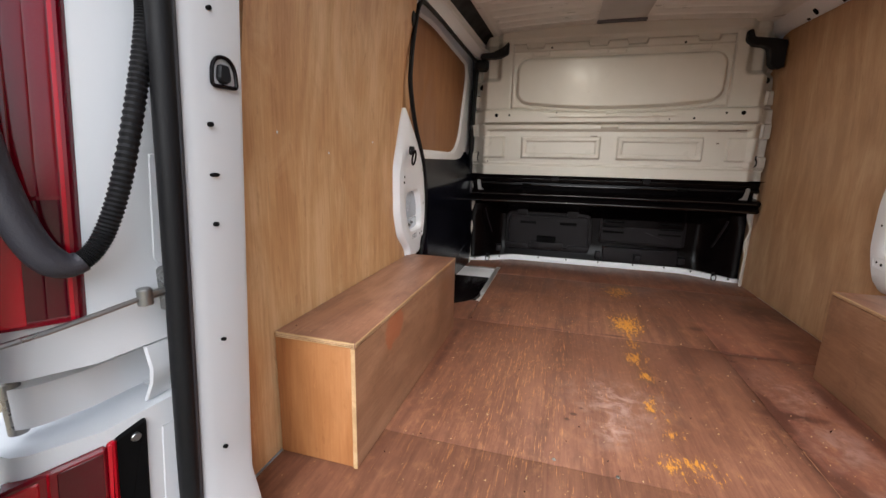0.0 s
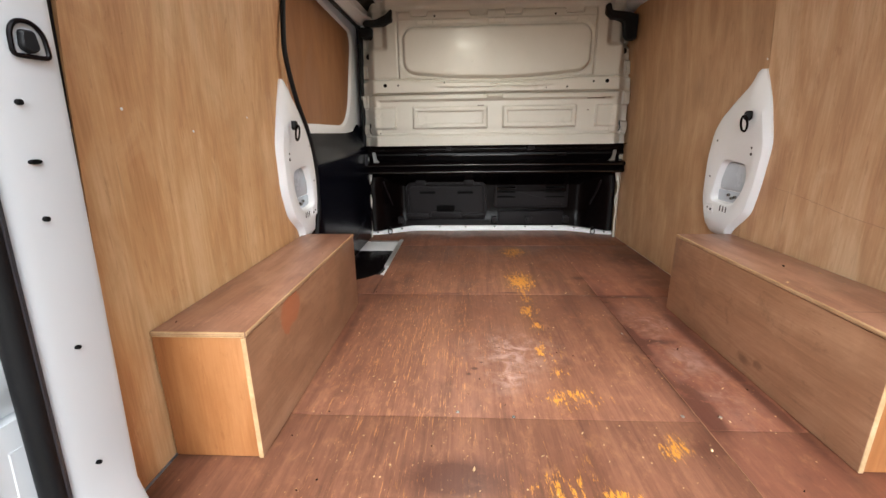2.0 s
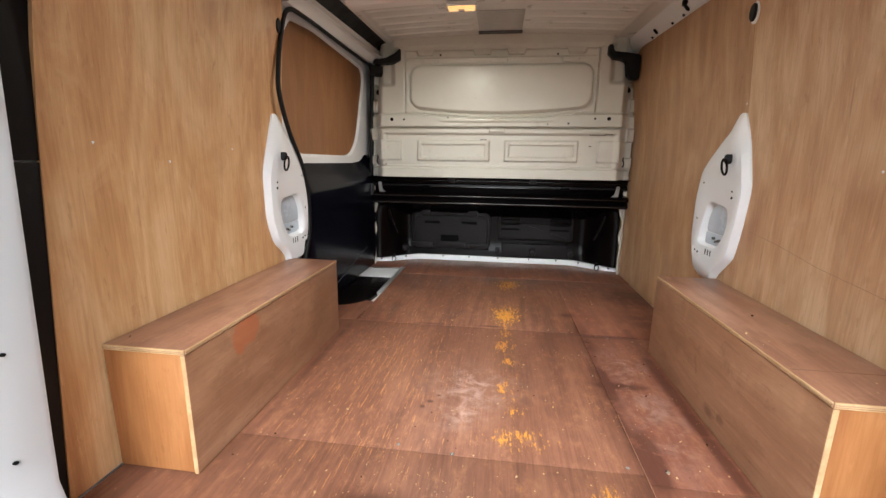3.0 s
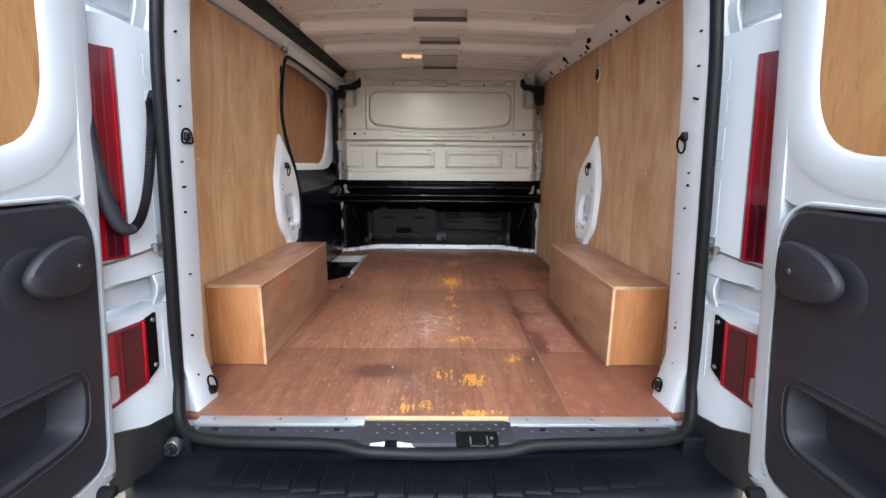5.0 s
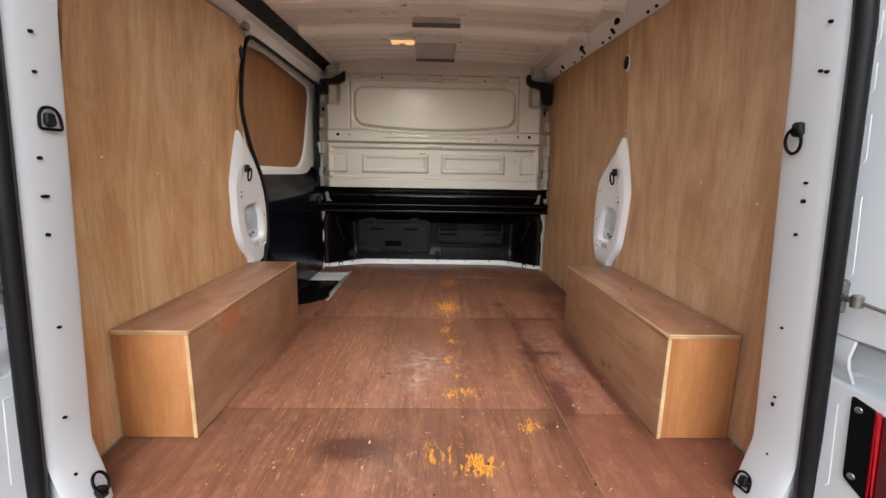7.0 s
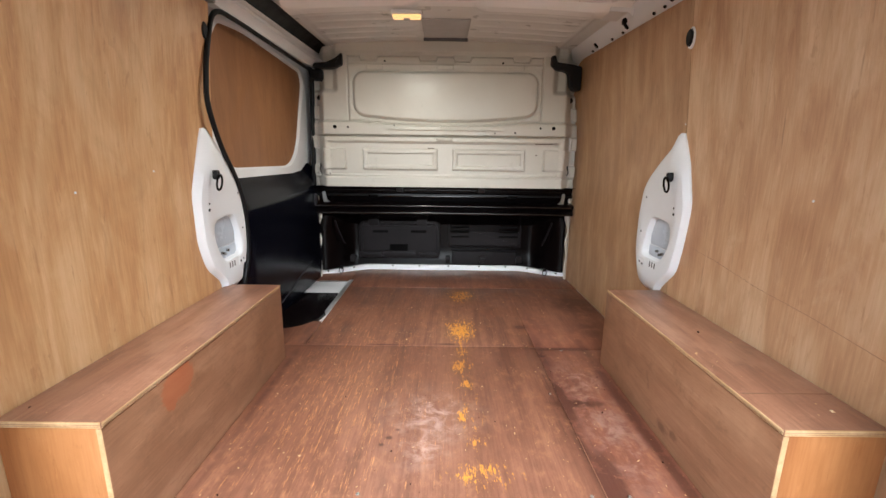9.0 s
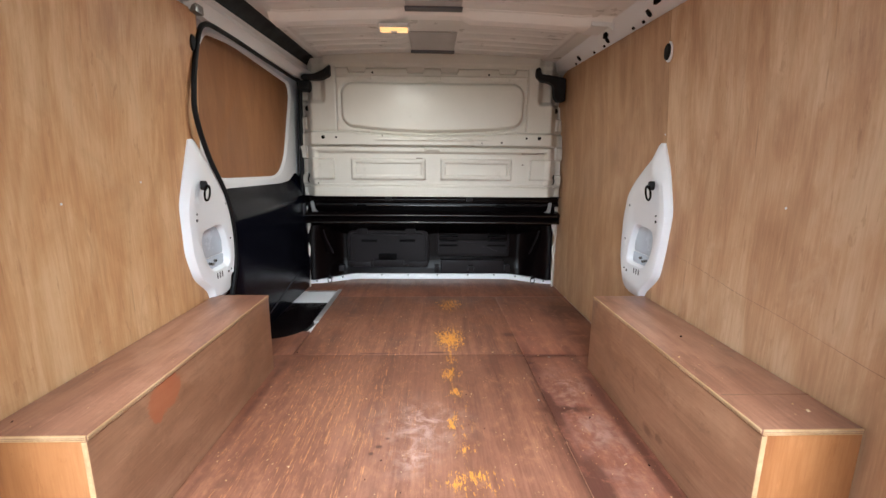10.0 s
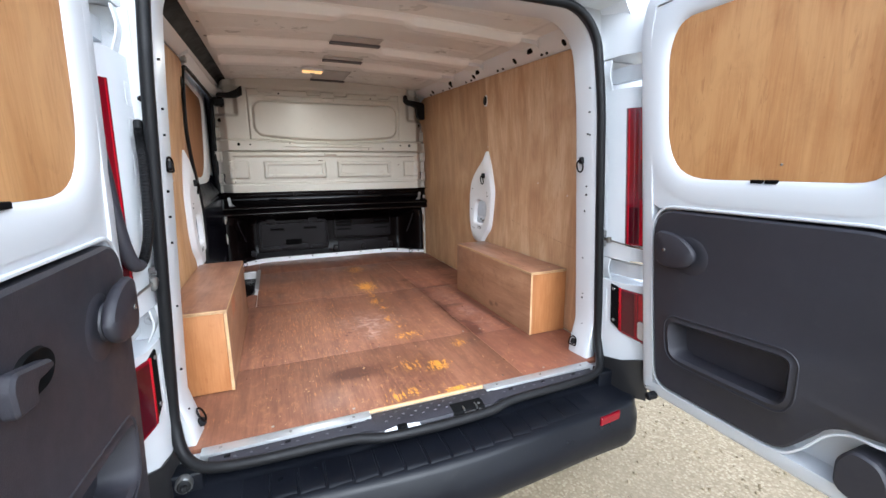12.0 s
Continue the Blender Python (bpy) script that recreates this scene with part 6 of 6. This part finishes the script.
for at, nrm, size, label in (
        ((-0.697, 0.162, 1.352), (1, -0.2, 0), 0.78, "black lashing ring on the white rear pillar"), ((0.694, 0.170, 1.362), (-1, -0.2, 0), 0.85, "black lashing ring hanging on the white rear pillar"),
        ((-0.702, 0.160, 0.600), (1, -0.2, 0.3), 0.85, "black lashing ring low on the rear pillar"), ((0.702, 0.172, 0.604), (-1, -0.2, 0.3), 0.75, "black lashing ring low on the rear pillar"),
        ((-0.794, 1.168, 1.275), (1, 0, 0), 1.0, "black lashing ring on the white pillar panel"), ((0.794, 1.190, 1.285), (-1, 0, 0), 1.0, "black lashing ring on the white pillar panel"),
        ((-0.775, 2.384, 1.290), (0.7, -1, 0), 0.9, "black lashing ring beside the bulkhead"), ((0.775, 2.384, 1.290), (-0.7, -1, 0), 0.9, "black lashing ring beside the bulkhead"),
        ((-0.705, 2.500, 0.594), (0, -1, 0.3), 0.8, "black lashing ring at the bulkhead foot"), ((0.705, 2.498, 0.592), (0, -1, 0.3), 0.8, "black lashing ring at the bulkhead foot")):
    low_left, high_left, low_right = at[0] < 0 and at[1] < 0.3 and at[2] < 1, at[0] < 0 and at[1] < 0.3 and at[2] > 1, at[0] > 0 and at[1] < 0.3 and at[2] < 1
    lashing_ring(at, nrm, (0, 0, 1 if low_left else -1), size, label, high_left or low_right)

# plugs in the upper wall
for at, nrm in (((-0.812, 1.215, 1.752), (1, 0, 0)), ((0.806, 1.192, 1.742), (-1, 0, 0))):
    plug = thing("wall_plug", at, "oval black plug in the lining near the roof", "plug", "wall plugs")
    s = nrm[0]
    for name, a, b, h, m in (("collar", 0.022, 0.034, 0.006, M_INNER), ("cap", 0.017, 0.027, 0.013, M_RUBBER)):
        bm = bm_new()
        loft(bm, [[(at[0] + s * hh, at[1] + math.cos(w) * a * k, at[2] + math.sin(w) * b * k) for w in (2 * math.pi * j / 20 for j in range(20))] for hh, k in ((-0.004, 1), (h - 0.003, 1), (h, 0.85))], True, True, True)
        part(name, bm, m, plug)
for s in (-1, 1):
    bm = bm_new()
    disc(bm, (s * 0.775, 2.392, 1.700), (-s * 0.8, -1, 0), 0.012, 0.02, 12, 0.003)
    disc(bm, (s * 0.765, 2.380, 1.700), (-s * 0.8, -1, 0), 0.017, 0.012, 12, 0.003)
    tagged(part("post_plug", bm, M_RUBBER), "round black plug in the bulkhead post", "plug", "post plugs")

# ---------------------------------------------------------------- roof fittings
for y0, y1, x0, x1 in ((0.985, 1.115, -0.125, 0.130), (1.440, 1.535, -0.115, 0.120), (1.86, 2.24, -0.125, 0.125)):
    bm = bm_new()
    rows = []
    for y in span(y0, y1, 8):
        rows.append([(x, y, ceil_z(x, y) - (0.007 if 0 < i < 10 else -0.002)) for i, x in enumerate(span(x0, x1, 11))])
    loft(bm, rows, closed=False)
    thicken(bm, (0, 0, 0.006))
    pad = tagged(part("roof_pad", bm, M_GREY), "pale grey foam pad stuck to the roof sheet", "pad", "roof pads")
    # dark strip stands in for the shadow gap between pad and rib
    bm = bm_new()
    rows = [[(x, y, ceil_z(x, y) - d) for x in span(x0 + 0.002, x1 - 0.002, 9)] for y, d in ((y1 - 0.045, 0.0075), (y1 - 0.040, 0.014), (y1 - 0.004, 0.016), (y1, 0.0))]
    loft(bm, rows, closed=False)
    part("pad_gap_shade", bm, M_WORN_AND_SHADE, pad, "dark grey strip painted as the gap's shade")
bm = bm_new()
box(bm, (-0.245, 1.275, ceil_z(0.2, 1.3) - 0.004), (-0.125, 1.295, ceil_z(0.2, 1.3) + 0.004), 0.002)
tagged(part("roof_slot", bm, M_GREY), "dark slot pressed into the roof sheet", "slot")
rng = random.Random(4)
for y in (1.13, 1.23, 1.545, 1.645, 0.58, 0.68):
    for x in (-0.52, -0.32, 0.34, 0.55):
        bm = bm_new()
        box(bm, (x - 0.022, y - 0.004, ceil_z(x, y) - 0.003), (x + 0.022, y + 0.004, ceil_z(x, y) + 0.002), 0.001)
        tagged(part("glue_bead", bm, M_GREY), "grey glue bead beside a roof rib", "glue bead", "glue beads")

lamp = thing("ceiling_lamp", LAMP_AT, "lit amber interior lamp on the roof rib", "lamp")
x, y, z = LAMP_AT
bm = bm_new()
pl = rpoly([(x - 0.066, y - 0.030), (x + 0.066, y - 0.030), (x + 0.066, y + 0.030), (x - 0.066, y + 0.030)], 0.012)
loft(bm, [[(a, b, zz) for a, b in loop] for loop, zz in ((pl, z + 0.016), (pl, z + 0.004), (grown(pl, -0.004), z + 0.001))], True, True, True)
part("housing", bm, M_INNER, lamp)
bm = bm_new()
pl = grown(pl, -0.007)
loft(bm, [[(a, b, zz) for a, b in loop] for loop, zz in ((pl, z + 0.003), (pl, z - 0.004), (grown(pl, -0.006), z - 0.009))], True, True, True)
part("lens", bm, M_LAMP, lamp, "glowing amber lens")
bm = bm_new()
box(bm, (x - 0.013, y - 0.012, z - 0.0135), (x + 0.013, y + 0.012, z - 0.009), 0.002)
part("switch", bm, M_CLEAR, lamp)
